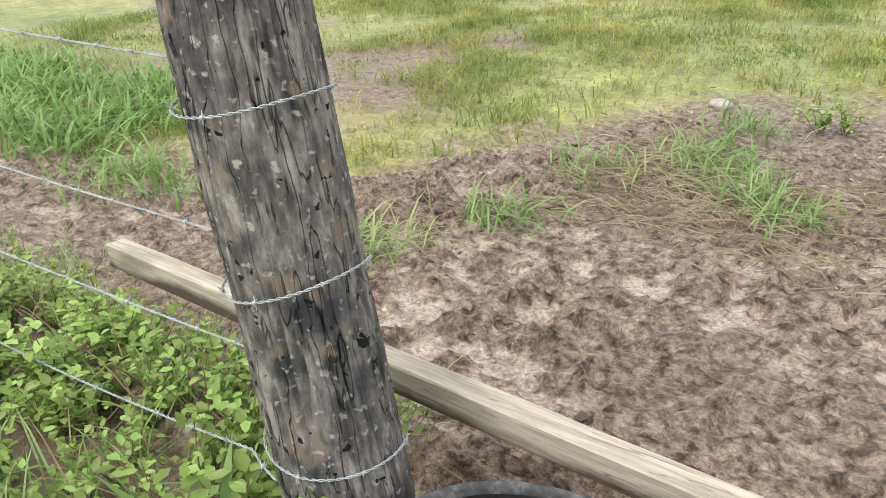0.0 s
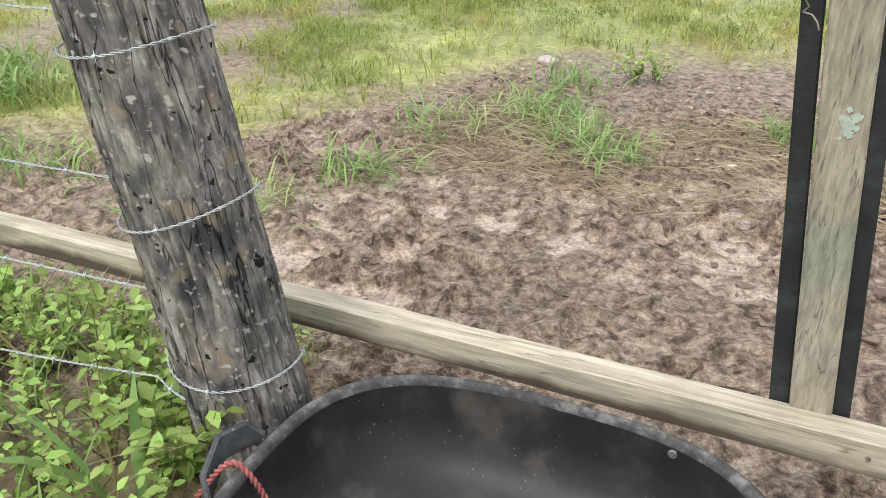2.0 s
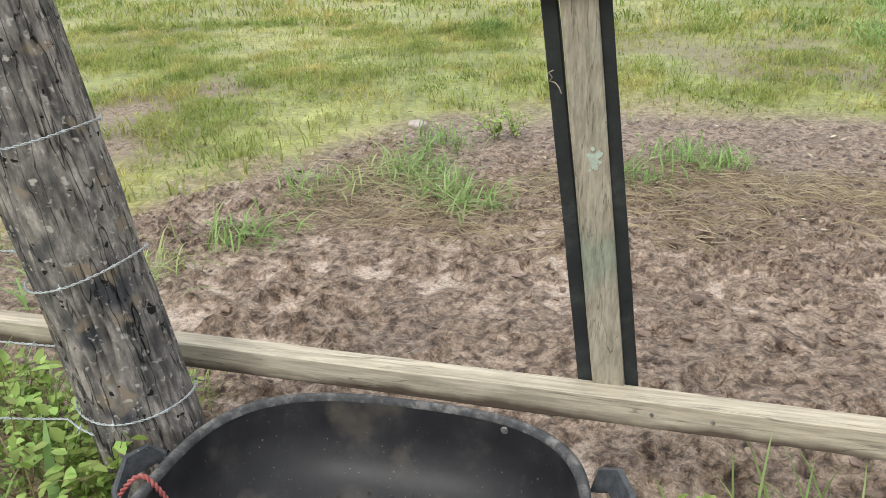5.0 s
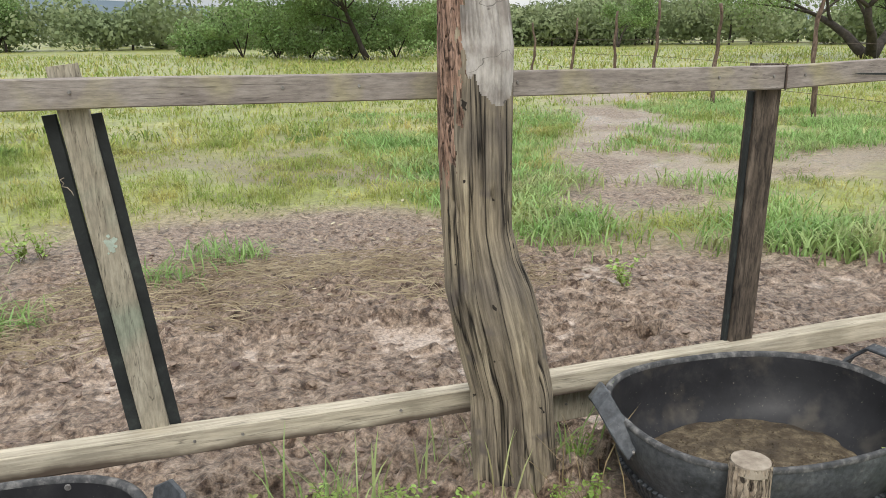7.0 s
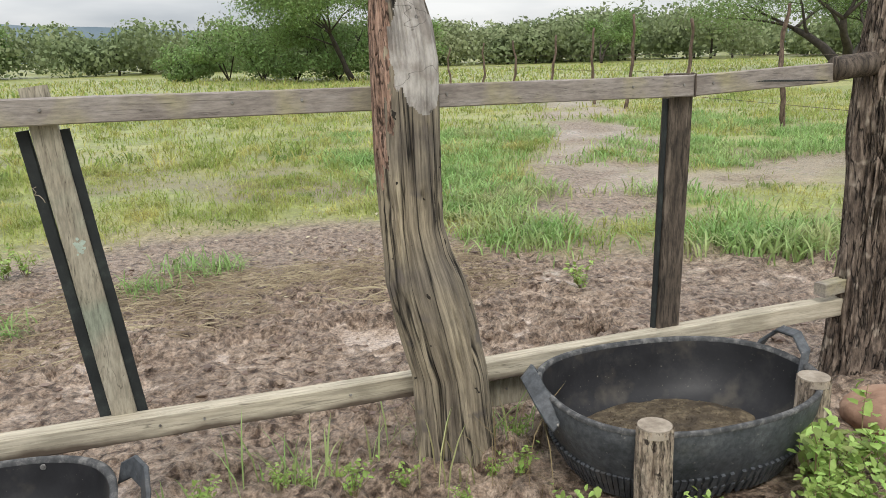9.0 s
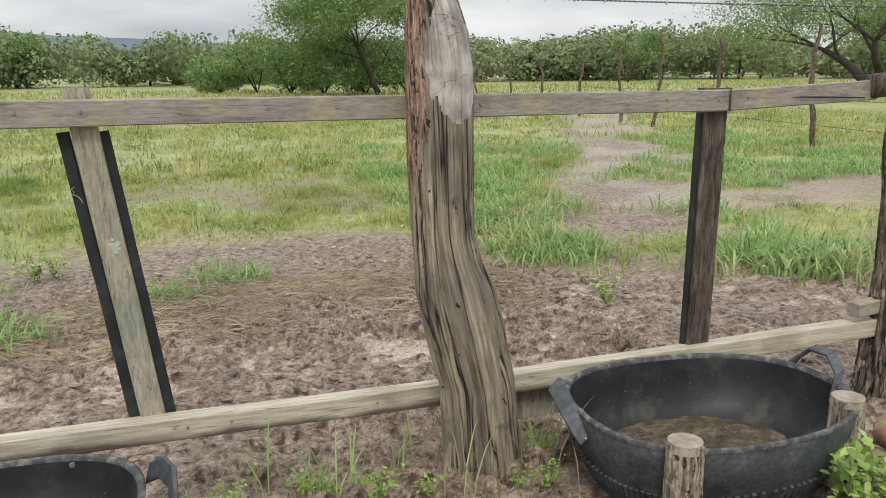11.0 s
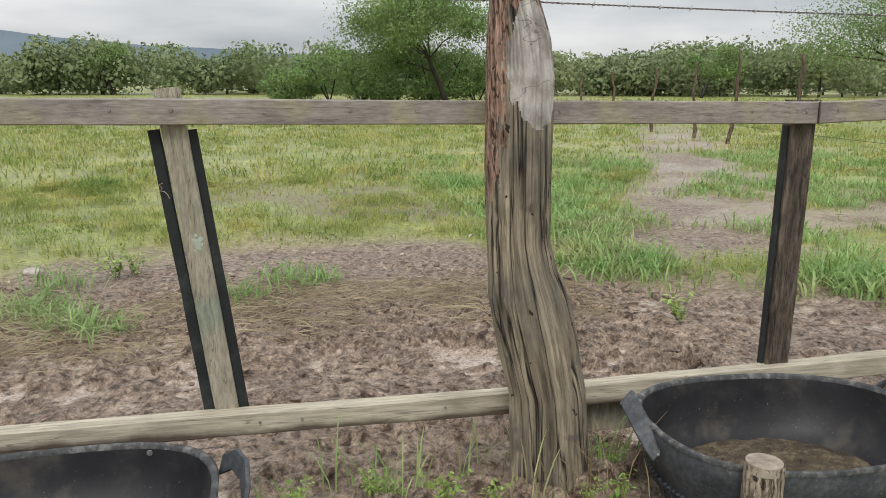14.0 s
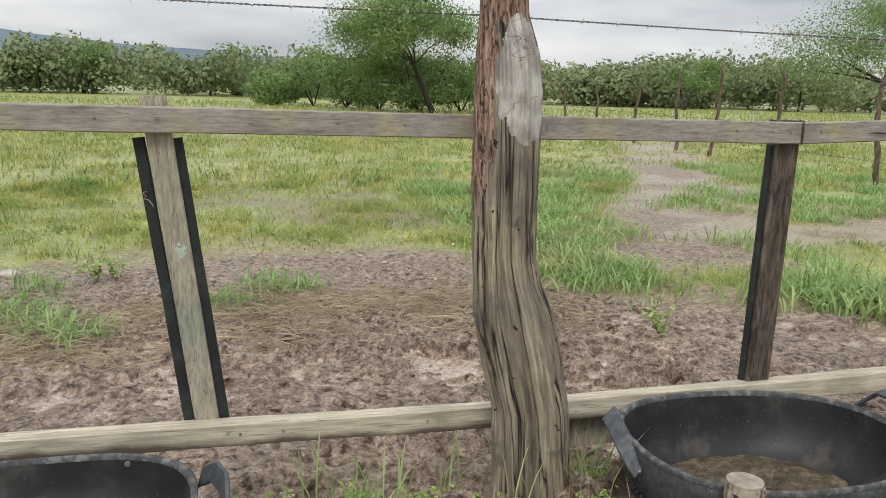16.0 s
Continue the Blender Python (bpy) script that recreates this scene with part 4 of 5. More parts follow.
            bmesh.ops.create_cone(rv, cap_ends=True, segments=10, radius1=0.007, radius2=0.005, depth=0.006, matrix=Matrix.Translation(Vector(end) + out * 0.008) @ out.to_track_quat("Z", "Y").to_matrix().to_4x4())
            part("rivet", rv, NAIL, grip)
    return tub


tub1 = feed_tub(-0.065, -0.375, 0.398, 0.84, 2.8, 0.335, 0.11, "black cut-tyre feed tub, nearly empty, against the bottom rail", 0.0, 0.0, 1.0,
                [([(0.335, -0.2, 0.32), (0.372, -0.225, 0.345), (0.398, -0.29, 0.345), (0.402, -0.37, 0.315), (0.388, -0.44, 0.265), (0.36, -0.49, 0.23)], (0.25, 0, 1), 0.06),
                 ([(-0.468, -0.33, 0.32), (-0.495, -0.345, 0.345), (-0.515, -0.39, 0.345), (-0.51, -0.44, 0.31), (-0.478, -0.47, 0.27)], (-0.25, 0, 1), 0.045)])
nail_at(tub1, 0.143, -0.078, 0.312, 0.0085)
tub2 = feed_tub(1.885, -0.318, 0.415, 0.765, 2.4, 0.375, 0.12, "grey-black cut-tyre feed tub holding damp feed", 0.178, 0.325, 2.2,
                [([(1.505, -0.15, 0.35), (1.47, -0.165, 0.395), (1.452, -0.21, 0.412), (1.444, -0.26, 0.405), (1.448, -0.305, 0.378), (1.462, -0.34, 0.342), (1.478, -0.362, 0.315)], (0.75, 0.25, 0.6), 0.058),
                 ([(2.27, -0.4, 0.34), (2.3, -0.38, 0.41), (2.318, -0.32, 0.445), (2.318, -0.25, 0.44), (2.3, -0.2, 0.39), (2.275, -0.18, 0.33)], (1, 0, 0.3), 0.035)])

# ---- red lead rope ----
rope = thing("lead_rope", "faded red rope hanging over the tub edge into the weeds", "rope")
rp = []
tail = [Vector(p) for p in ((-0.3, -0.4, 0.17), (-0.38, -0.41, 0.22), (-0.44, -0.415, 0.33), (-0.474, -0.42, 0.352), (-0.51, -0.445, 0.31), (-0.56, -0.485, 0.22), (-0.61, -0.53, 0.15), (-0.7, -0.6, 0.14), (-0.85, -0.66, 0.14))]
for k in range(len(tail) - 1):
    for f in (0, 0.2, 0.4, 0.6, 0.8):
        p0, p1, p2, p3 = tail[max(k - 1, 0)], tail[k], tail[k + 1], tail[min(k + 2, len(tail) - 1)]
        rp.append(tuple(0.5 * (2 * p1 + (p2 - p0) * f + (2 * p0 - 5 * p1 + 4 * p2 - p3) * f * f + (3 * p1 - p0 - 3 * p2 + p3) * f ** 3)))
me, _, _ = strand(rp, 0.0034, 0.0026, 0.022)
link("strand", me, ROPE, rope)


# ---- blades, leaves, trees ----
def blades(xy, length, width, seed, lean=0.5, clump=0.0):
    """Curved grass blades, each a narrow bent strip, as arrays."""
    r = np.random.default_rng(seed)
    n = len(xy)
    L = length * r.uniform(0.55, 1.25, n) * (0.55 + 0.95 * step(0.35, 0.68, vnoise(xy, clump, 2)) if clump else 1.0)
    a = r.uniform(0, 2 * np.pi, n)
    d = np.c_[np.cos(a), np.sin(a), np.zeros(n)]
    side = np.c_[-np.sin(a), np.cos(a), np.zeros(n)]
    bend = lean * r.uniform(0.3, 1.3, n)
    base = np.c_[xy, ground_height(xy[:, 0], xy[:, 1]) - 0.004]
    w = width * r.uniform(0.6, 1.3, n)
    rows = []
    for s, ww in ((0, 0.7), (0.4, 1.0), (0.75, 0.7)):
        c = base + d * (L * bend * s ** 1.8)[:, None] + np.array([0, 0, 1.0]) * (L * (s - 0.35 * bend * s * s))[:, None]
        rows += [c - side * (w * ww / 2)[:, None], c + side * (w * ww / 2)[:, None]]
    rows.append(base + d * (L * bend)[:, None] + np.array([0, 0, 1.0]) * (L * (1 - 0.42 * bend))[:, None])
    V = np.stack(rows, 1).reshape(-1, 3)
    o = np.arange(n)[:, None] * 7
    T = np.array([[0, 1, 3], [0, 3, 2], [2, 3, 5], [2, 5, 4], [4, 5, 6]])
    return V, (o[:, None, :] + T[None]).reshape(-1, 3)


def in_tub(x, y, grow=1.12):
    return min((abs((x - tx) / 0.41) ** 2.6 + abs((y - ty) / 0.33) ** 2.6) ** (1 / 2.6) for tx, ty in ((-0.065, -0.375), (1.885, -0.318))) < grow


def scatter(n, x0, x1, y0, y1, keep, seed):
    r = np.random.default_rng(seed)
    xy = np.c_[r.uniform(x0, x1, n), r.uniform(y0, y1, n)]
    return xy[r.random(n) < keep(xy[:, 0], xy[:, 1])]


def meadow_keep(x, y):
    return (1 - mud_mask(x, y)) ** 2 * (0.25 + 0.75 * step(0.35, 0.6, vnoise(np.c_[x, y], 1.3, 2))) * (0.35 + 0.65 * step(0.42, 0.58, vnoise(np.c_[x, y], 5.0, 2)))


def meadow(name, label, n, box, length, width, seed, keep=meadow_keep, mat=GRASS, lean=0.6):
    xy = scatter(n, *box, keep, seed)
    V, F = blades(xy, length, width, seed, lean, 2.4)
    tagged(link(name, raw_mesh(name, V, F), mat), label, "grass", kind="stuff")


meadow("meadow_grass", "yellow-green short meadow grass behind the paddock", 190000, (-7, 6.5, 0.25, 8.5), 0.085, 0.0085, 21, lean=1.15)
meadow("meadow_grass", "yellow-green meadow grass further out in the field", 120000, (-14, 18, 7.5, 22), 0.13, 0.02, 22, lean=1.1)
meadow("meadow_grass", "tall pale meadow grass far out in the field", 40000, (-30, 48, 20, 55), 0.22, 0.06, 23, lean=0.9)


def tufts(name, label, spots, mat=LUSH):
    """Many tufts of blades as one growth. A spot: x, y, blades, radius, length, width, lean."""
    r, Vs, Fs, o = np.random.default_rng(len(spots) * 7 + 1), [], [], 0
    for k, (x, y, n, radius, length, width, lean) in enumerate(spots):
        if in_tub(x, y, 1.25):
            continue
        xy = np.c_[x + r.normal(0, radius / 2, n), y + r.normal(0, radius / 2, n)]
        V, F = blades(xy, length, width, 100 + k, lean)
        Vs.append(V)
        Fs.append(F + o)
        o += len(V)
    tagged(link(name, raw_mesh(name, np.concatenate(Vs), np.concatenate(Fs)), mat), label, "grass", kind="stuff")


tr = random.Random(5)
tufts("lush_grass", "broad-bladed lush green grass beyond the wire", [(tr.uniform(-5.9, -3.3), tr.uniform(0.9, 1.9), 60, 0.26, 0.24, 0.016, 1.0) for _ in range(34)] + [(tr.uniform(-3.0, -2.3), tr.uniform(0.6, 1.0), 26, 0.2, 0.15, 0.011, 1.1) for _ in range(9)])
tufts("trampled_grass", "trampled green grass growing in the mud", [(x + tr.uniform(-0.1, 0.1), y + tr.uniform(-0.1, 0.1), 30, s, 0.16, 0.008, 1.25) for x, y, s in (
    (-0.75, 2.35, 0.2), (-0.55, 2.15, 0.18), (-0.95, 2.6, 0.2), (-0.85, 3.0, 0.2), (-1.2, 2.1, 0.18), (-0.35, 1.95, 0.14), (-1.35, 1.4, 0.18), (0.55, 3.0, 0.17), (0.3, 2.5, 0.13), (0.75, 2.8, 0.12), (-1.7, 0.75, 0.16), (-1.5, 0.95, 0.18)) for _ in range(3)])
tufts("track_grass", "bright green short grass beside the track", [(x, y, 46, 0.3, 0.14 * (0.6 + 0.8 * tr.random()), 0.012, 1.0) for x, y in ((tr.uniform(2.4, 10.5), tr.uniform(1.2, 11)) for _ in range(1500)) if vnoise([[x, y]], 1.1, 2)[0] > 0.52 and mud_mask(np.array([x]), np.array([y]))[0] < 0.6])
tufts("track_grass", "tall lush green clump growing behind the upright", [(tr.gauss(4.15, 0.35), tr.gauss(1.95, 0.22), 36, 0.2, 0.2, 0.014, 0.9) for _ in range(22)])
tufts("rail_foot_grass", "thin green grass blades under the bottom rail", [(tr.uniform(0.42, 1.75), tr.uniform(-0.3, 0.22), tr.randint(3, 8), 0.08, tr.uniform(0.1, 0.24), 0.0065, 0.5) for _ in range(30)] + [(0.44, -0.25, 3, 0.02, 0.22, 0.018, 0.15)])
tufts("dry_stalks", "thin brown dry stalks among the weeds", [(tr.uniform(-2.6, -0.7), tr.uniform(-0.75, 0.2), 7, 0.16, 0.24, 0.0032, 1.1) for _ in range(70)] + [(tr.uniform(1.25, 1.5), tr.uniform(-0.45, -0.1), 6, 0.1, 0.26, 0.003, 0.8) for _ in range(7)], STEM)
tufts("weed_grass", "fresh grass blades growing among the weeds", [(tr.uniform(-2.6, -0.75), tr.uniform(-0.7, 0.25), 12, 0.12, 0.2, 0.006, 0.7) for _ in range(60)] + [(-0.72, -0.42, 3, 0.04, 0.34, 0.032, 1.0)])


def leaf_arrays(pos, size, seed, tilt=0.6, aspect=0.62):
    """Folded pointed leaves (6 vertices, 4 faces each) at pos."""
    r = np.random.default_rng(seed)
    n = len(pos)
    a = r.uniform(0, 2 * np.pi, n)
    t = r.normal(0.15, tilt, n)
    d = np.c_[np.cos(a) * np.cos(t), np.sin(a) * np.cos(t), np.sin(t)]
    s = np.cross(d, [0, 0, 1.0])
    s /= np.linalg.norm(s, axis=1)[:, None] + 1e-9
    u = np.cross(s, d)
    S = (size * r.uniform(0.6, 1.3, n))[:, None]
    w = S * aspect / 2
    rows = [pos, pos + d * S * 0.35 + s * w + u * S * 0.08, pos + d * S * 0.75 + s * w * 0.7 + u * S * 0.06, pos + d * S - u * S * 0.05, pos + d * S * 0.75 - s * w * 0.7 + u * S * 0.06, pos + d * S * 0.35 - s * w + u * S * 0.08, pos + d * S * 0.5]
    V = np.stack(rows, 1).reshape(-1, 3)
    T = np.array([[0, 1, 6], [1, 2, 6], [2, 3, 6], [3, 4, 6], [4, 5, 6], [5, 0, 6]])
    return V, (np.arange(n)[:, None, None] * 7 + T[None]).reshape(-1, 3)


def weed_proto(seed, height, leaf, stems, per, label, spread=0.1):
    """A leafy weed: thin stems with leaves up their length."""
    r = np.random.default_rng(seed)
    base = thing("weed", label, "weed", group="weeds at the fence")
    P = []
    for _ in range(stems):
        a, reach = r.uniform(0, 2 * np.pi), spread * r.uniform(0.3, 1.2)
        h = height * r.uniform(0.55, 1.1)
        pts = [(reach * f ** 1.4 * math.cos(a) + 0.01 * math.sin(5 * f + a), reach * f ** 1.4 * math.sin(a), h * f - 0.02) for f in (0, 0.25, 0.5, 0.75, 1)]
        part("stem", tube_bm(pts, [0.0025, 0.0022, 0.0018, 0.0014, 0.001], 4), STEM, base)
        for k in range(per):
            f = 0.2 + 0.8 * (k + r.random()) / per
            P.append((reach * f ** 1.4 * math.cos(a) + r.normal(0, 0.012), reach * f ** 1.4 * math.sin(a) + r.normal(0, 0.012), h * f))
    V, F = leaf_arrays(np.array(P), leaf, seed + 1)
    link("leaves", raw_mesh("leaves", V, F, True), WEED, base, kind="stuff")
    return base


protos = [weed_proto(31, 0.15, 0.03, 6, 13, "low leafy green weed beside the wire"), weed_proto(32, 0.2, 0.034, 6, 14, "bushy green weed with rounded leaves"), weed_proto(33, 0.1, 0.026, 8, 10, "small clover-like green weed"), weed_proto(34, 0.3, 0.026, 4, 12, "tall thin weed with small leaves")]
spots = []
for k in range(210):
    x, y = tr.uniform(-2.6, -0.62), tr.uniform(-0.8, 0.12)
    if x > -0.75 and y > -0.3:
        continue
    spots.append((x, y, tr.choice((0, 0, 1, 1, 2, 2, 3)), tr.uniform(0.7, 1.15)))
for x, y, s0 in ((1.74, -0.62, 1.5), (1.84, -0.67, 1.3), (1.98, -0.66, 1.2), (2.1, -0.68, 1.3), (2.3, -0.6, 1.2)):
    spots.append((x, y, 1, s0))
for k in range(34):
    spots.append((tr.uniform(1.25, 2.7), tr.uniform(-0.95, -0.64), tr.choice((0, 1, 2)), tr.uniform(0.6, 1.0)))
for k in range(26):
    spots.append((tr.uniform(0.45, 1.5), tr.uniform(-0.6, 0.05), tr.choice((2, 2, 0)), tr.uniform(0.4, 0.7)))
for x, y, s in ((-0.55, 3.25, 1.1), (-0.45, 3.3, 0.9), (2.62, 1.6, 1.0)):
    spots.append((x, y, 1, s))
used = set()
for x, y, k, s in spots:
    if in_tub(x, y):
        continue
    m = pose(x, y, floor_at(x, y), 0, 0, tr.uniform(0, 360))
    ob = protos[k] if k not in used else copy_thing(protos[k], m)
    used.add(k)
    ob.matrix_basis = m @ Matrix.Diagonal((s, s, s, 1))

# straw and trodden stalks
xy = scatter(9000, -1.3, 2.4, 1.3, 3.1, lambda x, y: mud_mask(x, y) * step(0.4, 0.64, vnoise(np.c_[x, y + 5], 1.6, 2)) * step(1.35, 1.8, y) * step(3.1, 2.4, y), 61)
r = np.random.default_rng(62)
n = len(xy)
a, ln = r.uniform(0, np.pi, n), r.uniform(0.03, 0.2, n)
dv = np.c_[np.cos(a), np.sin(a), r.normal(0, 0.05, n)] * ln[:, None]
pv = np.c_[-np.sin(a), np.cos(a), np.zeros(n)] * r.uniform(0.0006, 0.0016, n)[:, None]
c0 = np.c_[xy, ground_height(xy[:, 0], xy[:, 1]) + 0.012]
mid = c0 + dv * 0.5 + np.c_[np.zeros((n, 2)), r.uniform(0, 0.02, n)] + pv * r.normal(0, 4, n)[:, None]
SV = np.stack([c0 - pv, c0 + pv, mid - pv, mid + pv, c0 + dv - pv, c0 + dv + pv, c0 + [0, 0, 0.004], mid + [0, 0, 0.004], c0 + dv + [0, 0, 0.004]], 1).reshape(-1, 3)
ST = np.array([[0, 6, 7, 2], [6, 1, 3, 7], [2, 7, 8, 4], [7, 3, 5, 8]])
tagged(link("straw", raw_mesh("straw", SV, (np.arange(n)[:, None, None] * 9 + ST[None]).reshape(-1, 4)), STRAW), "trodden pale straw and stalks in the mud", "straw", kind="stuff")


def stone(x, y, r0, seed, mat, label, flat=0.6):
    bm = bmesh.new()
    bmesh.ops.create_icosphere(bm, subdivisions=3, radius=r0)
    for v in bm.verts:
        k = 0.65 + 0.7 * vnoise([[v.co.x / r0 + seed, v.co.y / r0 + 2, v.co.z / r0 + 5]], 1.2, 2)[0]
        v.co = Vector((v.co.x * k * 1.2, v.co.y * k, v.co.z * k * flat))
    ob = part("stone", bm, mat, None, smooth=True)
    ob.location = (x, y, floor_at(x, y) + r0 * flat * 0.3)
    tagged(ob, label, "stone", "stones")


stone(-1.12, 3.47, 0.06, 3.0, PALE_STONE, "pale rounded stone half sunk in the trodden ground")
stone(-0.42, 2.05, 0.035, 5.0, PALE_STONE, "small pale stone in the mud")
stone(2.62, -0.42, 0.15, 8.0, STONE, "reddish-brown rock at the foot of the trunk", 0.45)


def card_arrays(pos, size, seed, out=None):
    """Four-cornered leaf clumps at pos, at random or facing roughly the way of out."""
    r = np.random.default_rng(seed)
    n = len(pos)
    d, s = r.normal(0, 1, (n, 3)), r.normal(0, 1, (n, 3))
    if out is not None:
        face = out / (np.linalg.norm(out, axis=1)[:, None] + 1e-6) + r.normal(0, 0.35, (n, 3))
        face /= np.linalg.norm(face, axis=1)[:, None]
        d -= face * (d * face).sum(1)[:, None]
        s = np.cross(face, d)
    d /= np.linalg.norm(d, axis=1)[:, None]
    s -= d * (s * d).sum(1)[:, None]
    s /= np.linalg.norm(s, axis=1)[:, None]
    S = (size * r.uniform(0.5, 1.3, n) / 2)[:, None]
    V = np.stack([pos - d * S, pos + s * S * 0.7, pos + d * S, pos - s * S * 0.6], 1).reshape(-1, 3)
    return V, (np.arange(n)[:, None] * 4 + np.arange(4)[None])


def limb(bm, p, d, length, r0, depth, rnd, tips, droop=0.0, fork=3):
    pts, rad = [Vector(p)], [r0]
    d = Vector(d).normalized()
    for k in range(4):
        d = (d + Vector((rnd.uniform(-0.25, 0.25), rnd.uniform(-0.25, 0.25), rnd.uniform(-0.12, 0.16) - droop))).normalized()
        pts.append(pts[-1] + d * length / 4)
        rad.append(r0 * (1 - 0.14 * (k + 1)))
    join_bm(bm, tube_bm(pts, rad, 7 if depth > 1 else 5))
    if depth == 0:
        tips.append(pts[-1])
        tips.append(pts[-2])
        return
    for _ in range(fork):
        t = (d + Vector((rnd.uniform(-1, 1), rnd.uniform(-1, 1), rnd.uniform(-0.35, 0.55)))).normalized()
        limb(bm, pts[rnd.choice((-1, -1, -2))], t, length * rnd.uniform(0.55, 0.8), rad[-1] * 0.72, depth - 1, rnd, tips, droop, fork)


def tree(x, y, height, spread, seed, label, leaves=9000, leaf=0.14, fork=3, flat=1.0, girth=0.025, name="tree"):
    rnd = random.Random(seed)
    base = thing(name, label, "tree", (x, y, floor_at(x, y) - 0.1), group="field trees")
    bm, tips = bmesh.new(), []
    for k in range(rnd.choice((2, 3))):
        a = rnd.uniform(0, 6.28)
        limb(bm, (0, 0, 0), (0.35 * math.cos(a) * spread, 0.35 * math.sin(a) * spread, 1.0), height * 0.42, height * girth, 3, rnd, tips, 0.02, fork)
    part("trunk", bm, BARK_FAR, base, smooth=True)
    r = np.random.default_rng(seed)
    T = np.array([list(t) for t in tips])
    pick = T[r.integers(0, len(T), leaves)]
    off = r.normal(0, 1, (leaves, 3)) * np.array([0.085, 0.085, 0.06 * flat]) * height
    V, F = card_arrays(pick + off, leaf * 1.1, seed + 5)
    link("crown", raw_mesh("crown", V, F), LEAF_TREE, base)
    return base


def bearing(deg, dist):
    return 0.5 + dist * math.sin(radians(deg)), -2.1 + dist * math.cos(radians(deg))


x, y = bearing(12.6, 42)
tree(x, y, 6.6, 1.1, 3, "bushy green field tree with an open crown", 42000, 0.11, 4)
x, y = bearing(45.6, 44)
tree(x, y, 8.4, 2.7, 9, "wide umbrella-crowned tree with dark crossing limbs", 46000, 0.095, 4, 0.7, 0.036)
for k, (b, d, h) in enumerate(((18, 70, 4.6), (-11, 78, 4.6), (30, 74, 4.8))):
    x, y = bearing(b, d)
    tree(x, y, h, 1.1, 40 + k, "small rounded green bush tree at the field edge", 6000, 0.17, 3)


def bush(x, y, h, w, seed, label):
    r, rnd = np.random.default_rng(seed), random.Random(seed)
    base = thing("bush", label, "bush", (x, y, floor_at(x, y) - 0.05), group="field bushes")
    for k in range(5):
        a = rnd.uniform(0, 6.28)
        part("stem", tube_bm([(0, 0, 0), (0.2 * w * math.cos(a), 0.2 * w * math.sin(a), 0.4 * h), (0.35 * w * math.cos(a), 0.35 * w * math.sin(a), 0.8 * h)], [0.05, 0.04, 0.015], 5), BARK_FAR, base)
    P, Q = [], []
    for _ in range(22):
        c = np.array([r.normal(0, w * 0.28), r.normal(0, w * 0.28), h * r.uniform(0.15, 0.85)])
        q = r.normal(0, 1, (240, 3))
        q /= np.linalg.norm(q, axis=1)[:, None]
        P.append(c + q * np.array([w * 0.2, w * 0.2, h * 0.15]) * r.uniform(0.7, 1.1, (240, 1)))
        Q.append(q)
    V, F = card_arrays(np.concatenate(P), 0.17, seed, np.concatenate(Q))
    link("crown", raw_mesh("crown", V, F), LEAF_TREE, base)


for k, (b, d, h, w) in enumerate(((1.5, 52, 2.6, 3.4), (4.0, 50, 3.2, 3.6), (6.3, 47, 3.9, 3.8), (8.6, 46, 3.5, 4.2), (11.5, 44, 3.4, 4.4), (14.5, 45, 3.2, 4.0), (16.5, 50, 3.0, 3.6))):
    x, y = bearing(b, d)
    bush(x, y, h, w, 60 + k, "dense leafy green bush at the field trees")


def wood(name, label, b0, b1, d0, d1, h0, h1, count, seed, leaf=0.48, mat=LEAF_WOOD):
    """Far scrub wood: many crowns of leaf clumps with dark stems under them."""
    r = np.random.default_rng(seed)
    P, Q, stems = [], [], bmesh.new()
    for k in range(count):
        b, d = r.uniform(b0, b1), d0 + (d1 - d0) * r.random() ** 1.5
        x, y = bearing(b, d)
        h = r.uniform(h0, h1) * (0.45 + 1.05 * vnoise([[b * 0.3, 3.0 + seed]], 1, 2)[0])
        w = h * r.uniform(0.6, 1.2)
        for _ in range(9):
            c = np.array([x + r.normal(0, w * 0.3), y + r.normal(0, w * 0.3), h * r.uniform(0.2, 0.74)])
            q = r.normal(0, 1, (54, 3))
            q /= np.linalg.norm(q, axis=1)[:, None]
            P.append(c + q * np.array([w * 0.34, w * 0.34, h * 0.25]) * r.uniform(0.8, 1.0, (54, 1)))
            Q.append(q)
        if k % 5 == 0:
            join_bm(stems, tube_bm([(x, y, -0.2), (x + 0.1, y, h * 0.3), (x - 0.1, y + 0.1, h * 0.6)], [0.13, 0.1, 0.05], 5))
    V, F = card_arrays(np.concatenate(P), leaf, seed, np.concatenate(Q))
    base = thing(name, label, "woodland", kind="stuff")
    link("crowns", raw_mesh("crowns", V, F), mat, base, kind="stuff")
    tagged(part("stems", stems, BARK_FAR, base), kind="stuff")


wood("far_wood", "dense green scrub woodland edge beyond the field", -62, 4, 76, 112, 3.4, 5.6, 190, 71)
wood("far_wood", "mixed green scrub wood behind the field trees", 2, 30, 80, 118, 3.4, 5.2, 110, 72)
wood("far_wood", "olive-green scrub wood beyond the fenced field", 22, 72, 84, 120, 3.6, 6.0, 200, 73)
wood("far_wood", "distant wooded rise behind the scrub", -66, 75, 135, 190, 4.5, 7.0, 150, 74, 0.7)

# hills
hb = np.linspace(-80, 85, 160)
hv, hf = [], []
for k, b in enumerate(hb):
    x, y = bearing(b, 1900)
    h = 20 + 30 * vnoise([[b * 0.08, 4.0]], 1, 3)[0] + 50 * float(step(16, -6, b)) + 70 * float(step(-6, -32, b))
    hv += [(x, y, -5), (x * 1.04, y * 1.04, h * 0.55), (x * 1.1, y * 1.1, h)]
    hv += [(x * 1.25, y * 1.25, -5)]
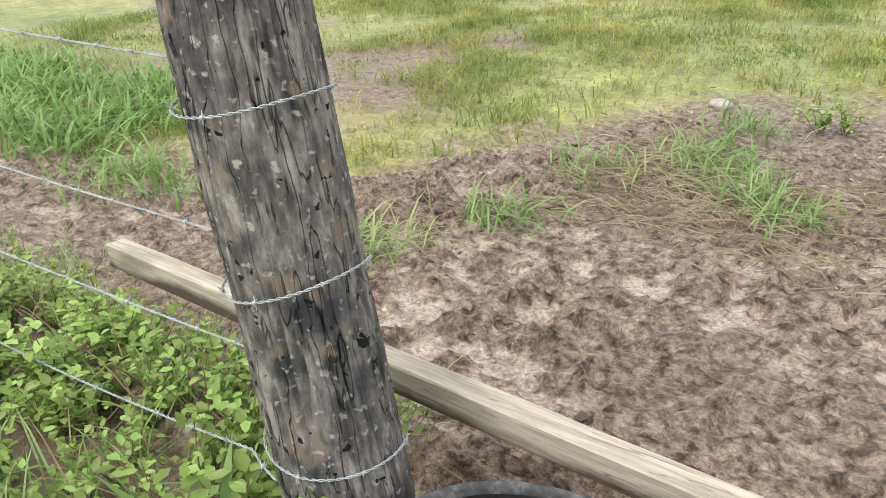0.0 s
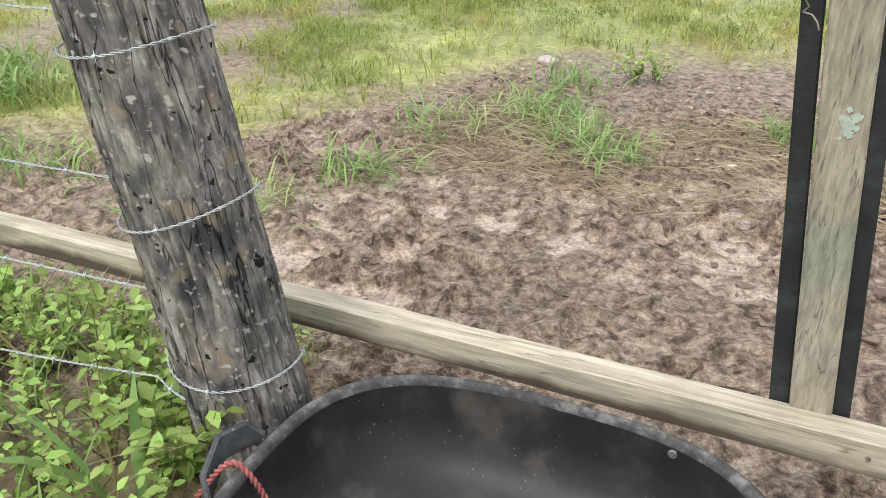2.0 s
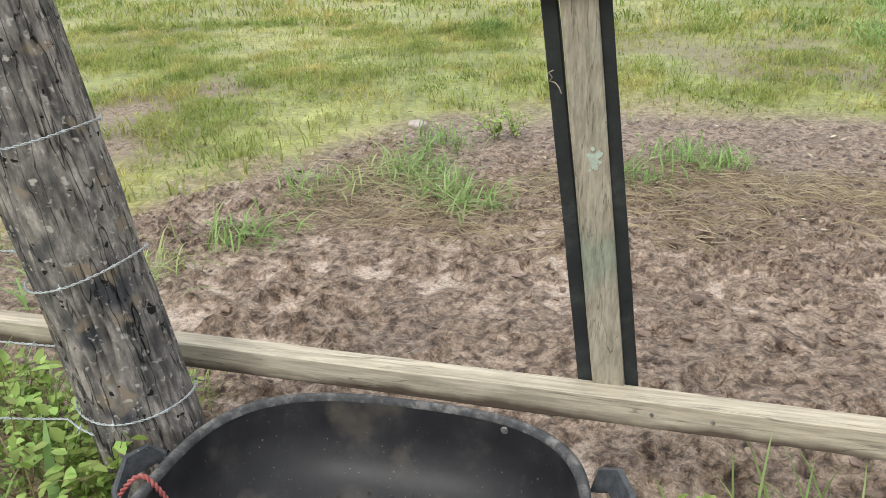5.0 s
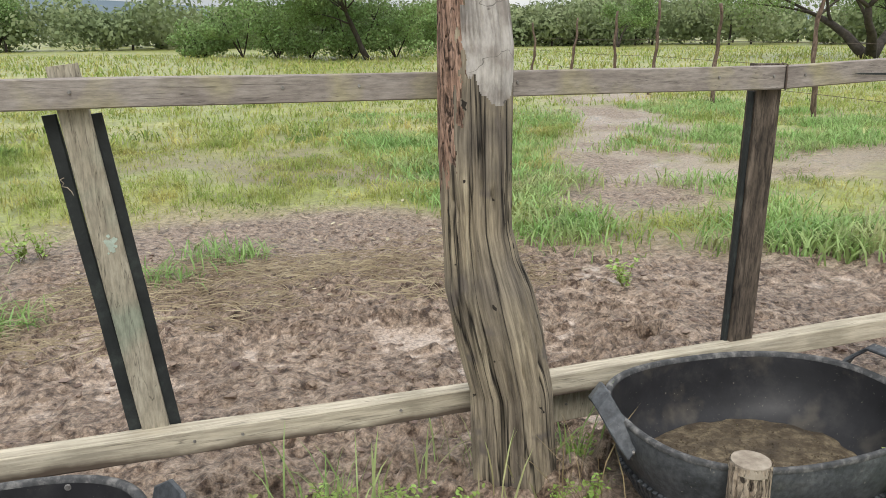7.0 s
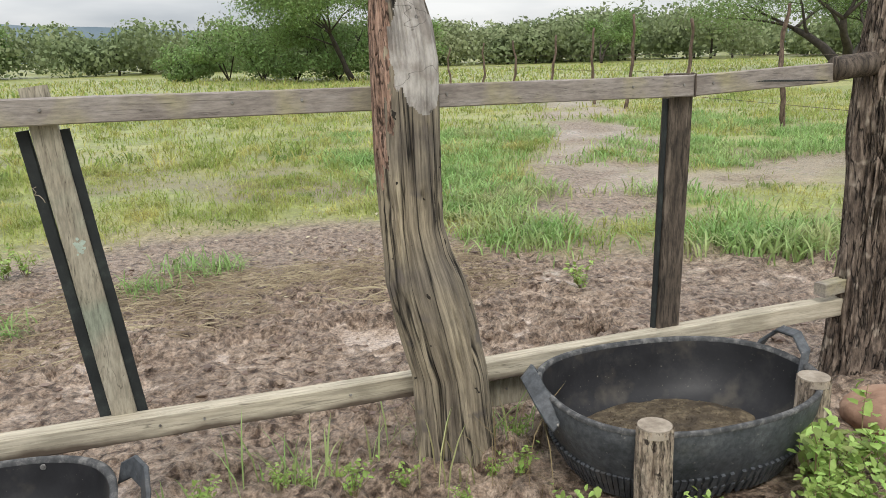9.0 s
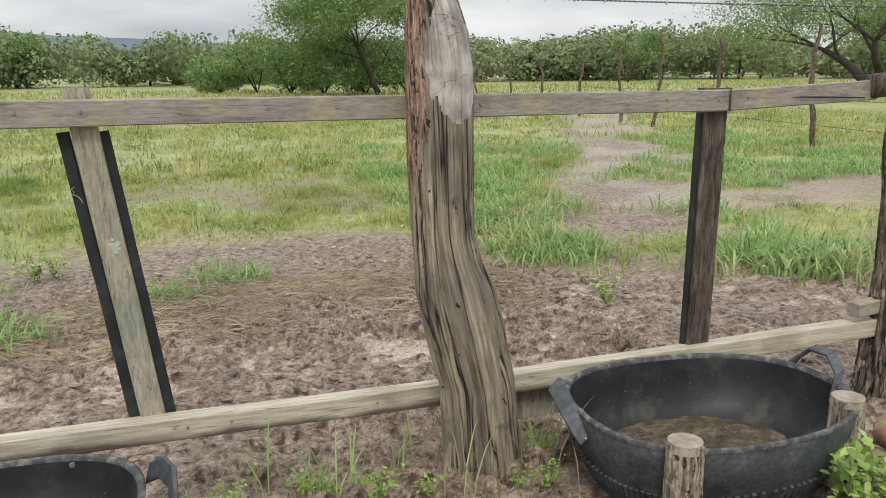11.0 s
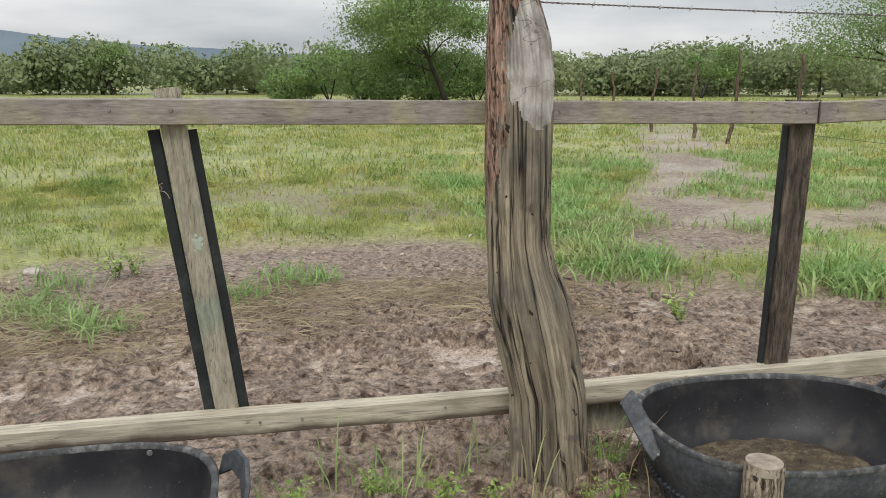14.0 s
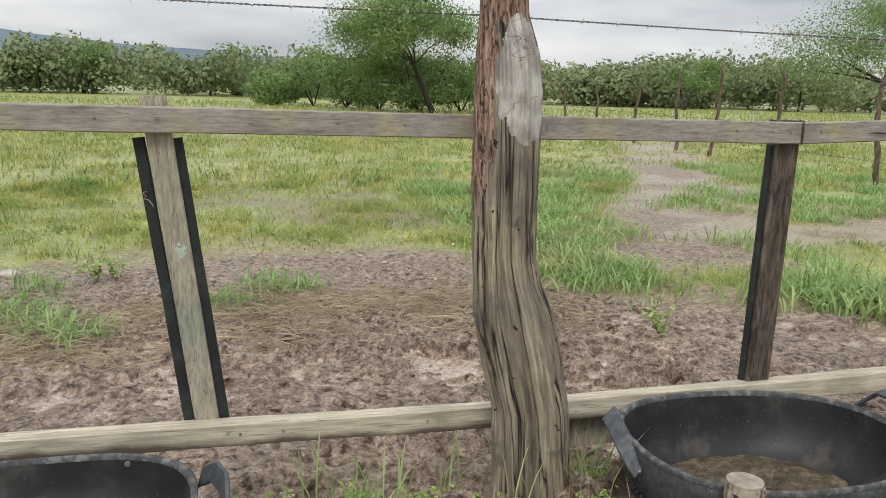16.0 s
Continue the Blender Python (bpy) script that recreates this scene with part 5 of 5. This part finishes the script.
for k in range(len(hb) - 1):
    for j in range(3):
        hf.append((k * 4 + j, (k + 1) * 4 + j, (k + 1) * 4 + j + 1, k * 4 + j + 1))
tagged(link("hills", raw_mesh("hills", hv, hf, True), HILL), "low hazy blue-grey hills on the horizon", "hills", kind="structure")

# ---- far fence of crooked posts ----
fr = random.Random(12)
tops = []
for k, (x, y, h) in enumerate(((9.2, 5.0, 1.95), (9.53, 7.87, 2.0), (9.79, 10.6, 1.9), (10.1, 13.26, 2.1), (10.29, 15.1, 1.9), (10.46, 17.6, 1.8), (10.85, 21.0, 1.7), (11.3, 25.0, 1.7), (11.8, 30.0, 1.6), (8.8, 2.2, 1.8))):
    ob = thing("field_post", "thin crooked reddish field fence post", "fence post", (x, y, floor_at(x, y)), group="field fence posts")
    lean = fr.uniform(-0.07, 0.16)
    pts, rad = [], []
    for m in range(15):
        f = m / 14
        pts.append((lean * f + 0.05 * math.sin(6 * f + k * 1.7) + 0.016 * math.sin(21 * f + k), 0.04 * math.cos(7 * f + k), h * f - 0.1))
        rad.append((0.046 - 0.02 * f) * fr.uniform(0.85, 1.2))
    part("pole", tube_bm(pts, rad, 9), FAR_POST, ob, smooth=True)
    tops.append((x, y, floor_at(x, y), lean, k))
line = sorted(tops, key=lambda t: t[1])
for hh in (0.4, 0.8, 1.15):
    pts = []
    for t in line:
        pts.append((t[0] + t[3] * hh / 1.7, t[1], t[2] + hh))
    ob = thing("field_wire", "thin grey wire along the field fence", "fence wire", group="field fence wires")
    part("strand", tube_bm(pts, [0.004] * len(pts), 5), WIRE_RUST, ob)

# ---- loose mud clods ----
xy = scatter(9000, -1.5, 3.6, 0.0, 3.4, lambda x, y: mud_mask(x, y) ** 2 * step(0.42, 0.62, vnoise(np.c_[x, y], 1.9, 2)), 91)[:1500]
r = np.random.default_rng(92)
ico = bmesh.new()
bmesh.ops.create_icosphere(ico, subdivisions=1, radius=1.0)
IV = np.array([v.co[:] for v in ico.verts])
IF = np.array([[v.index for v in f.verts] for f in ico.faces])
ico.free()
n = len(xy)
size = 0.004 + 0.013 * r.random(n) ** 2.5
CV = IV[None] * r.uniform(0.5, 1.4, (n, len(IV), 1)) * size[:, None, None] * np.array([1.4, 1.3, 0.6]) * r.uniform(0.6, 1.4, (n, 1, 3))
CV = CV + np.c_[xy, ground_height(xy[:, 0], xy[:, 1]) + size * 0.2][:, None, :]
CLOD_MAT = material("loose_mud_clods", [(0.3, (0.09, 0.06, 0.043)), (0.5, (0.19, 0.136, 0.1)), (0.72, (0.31, 0.235, 0.182))], 7, (1, 1, 1), 0.55, 0.6, 120, 0.004, island=0.3)
tagged(link("mud_clods", raw_mesh("mud_clods", CV.reshape(-1, 3), (IF[None] + np.arange(n)[:, None, None] * len(IV)).reshape(-1, 3)), CLOD_MAT), "loose dark clods of trodden mud", "mud", kind="stuff")

# ---- leaf litter on the trodden ground ----
r = np.random.default_rng(97)
xy = np.c_[r.uniform(-1.6, 2.2, 260), r.uniform(1.9, 4.4, 260)]
V, F = leaf_arrays(np.c_[xy, ground_height(xy[:, 0], xy[:, 1]) + 0.012], 0.045, 98, 0.15, 0.5)
LITTER = material("fallen_leaves", [(0.3, (0.16, 0.12, 0.07)), (0.5, (0.34, 0.29, 0.19)), (0.7, (0.5, 0.47, 0.36))], 1.5, (1, 1, 1), 0.8, 0, island=0.4)
tagged(link("leaf_litter", raw_mesh("leaf_litter", V, F), LITTER), "pale dry fallen leaves on the trodden soil", "leaf litter", kind="stuff")
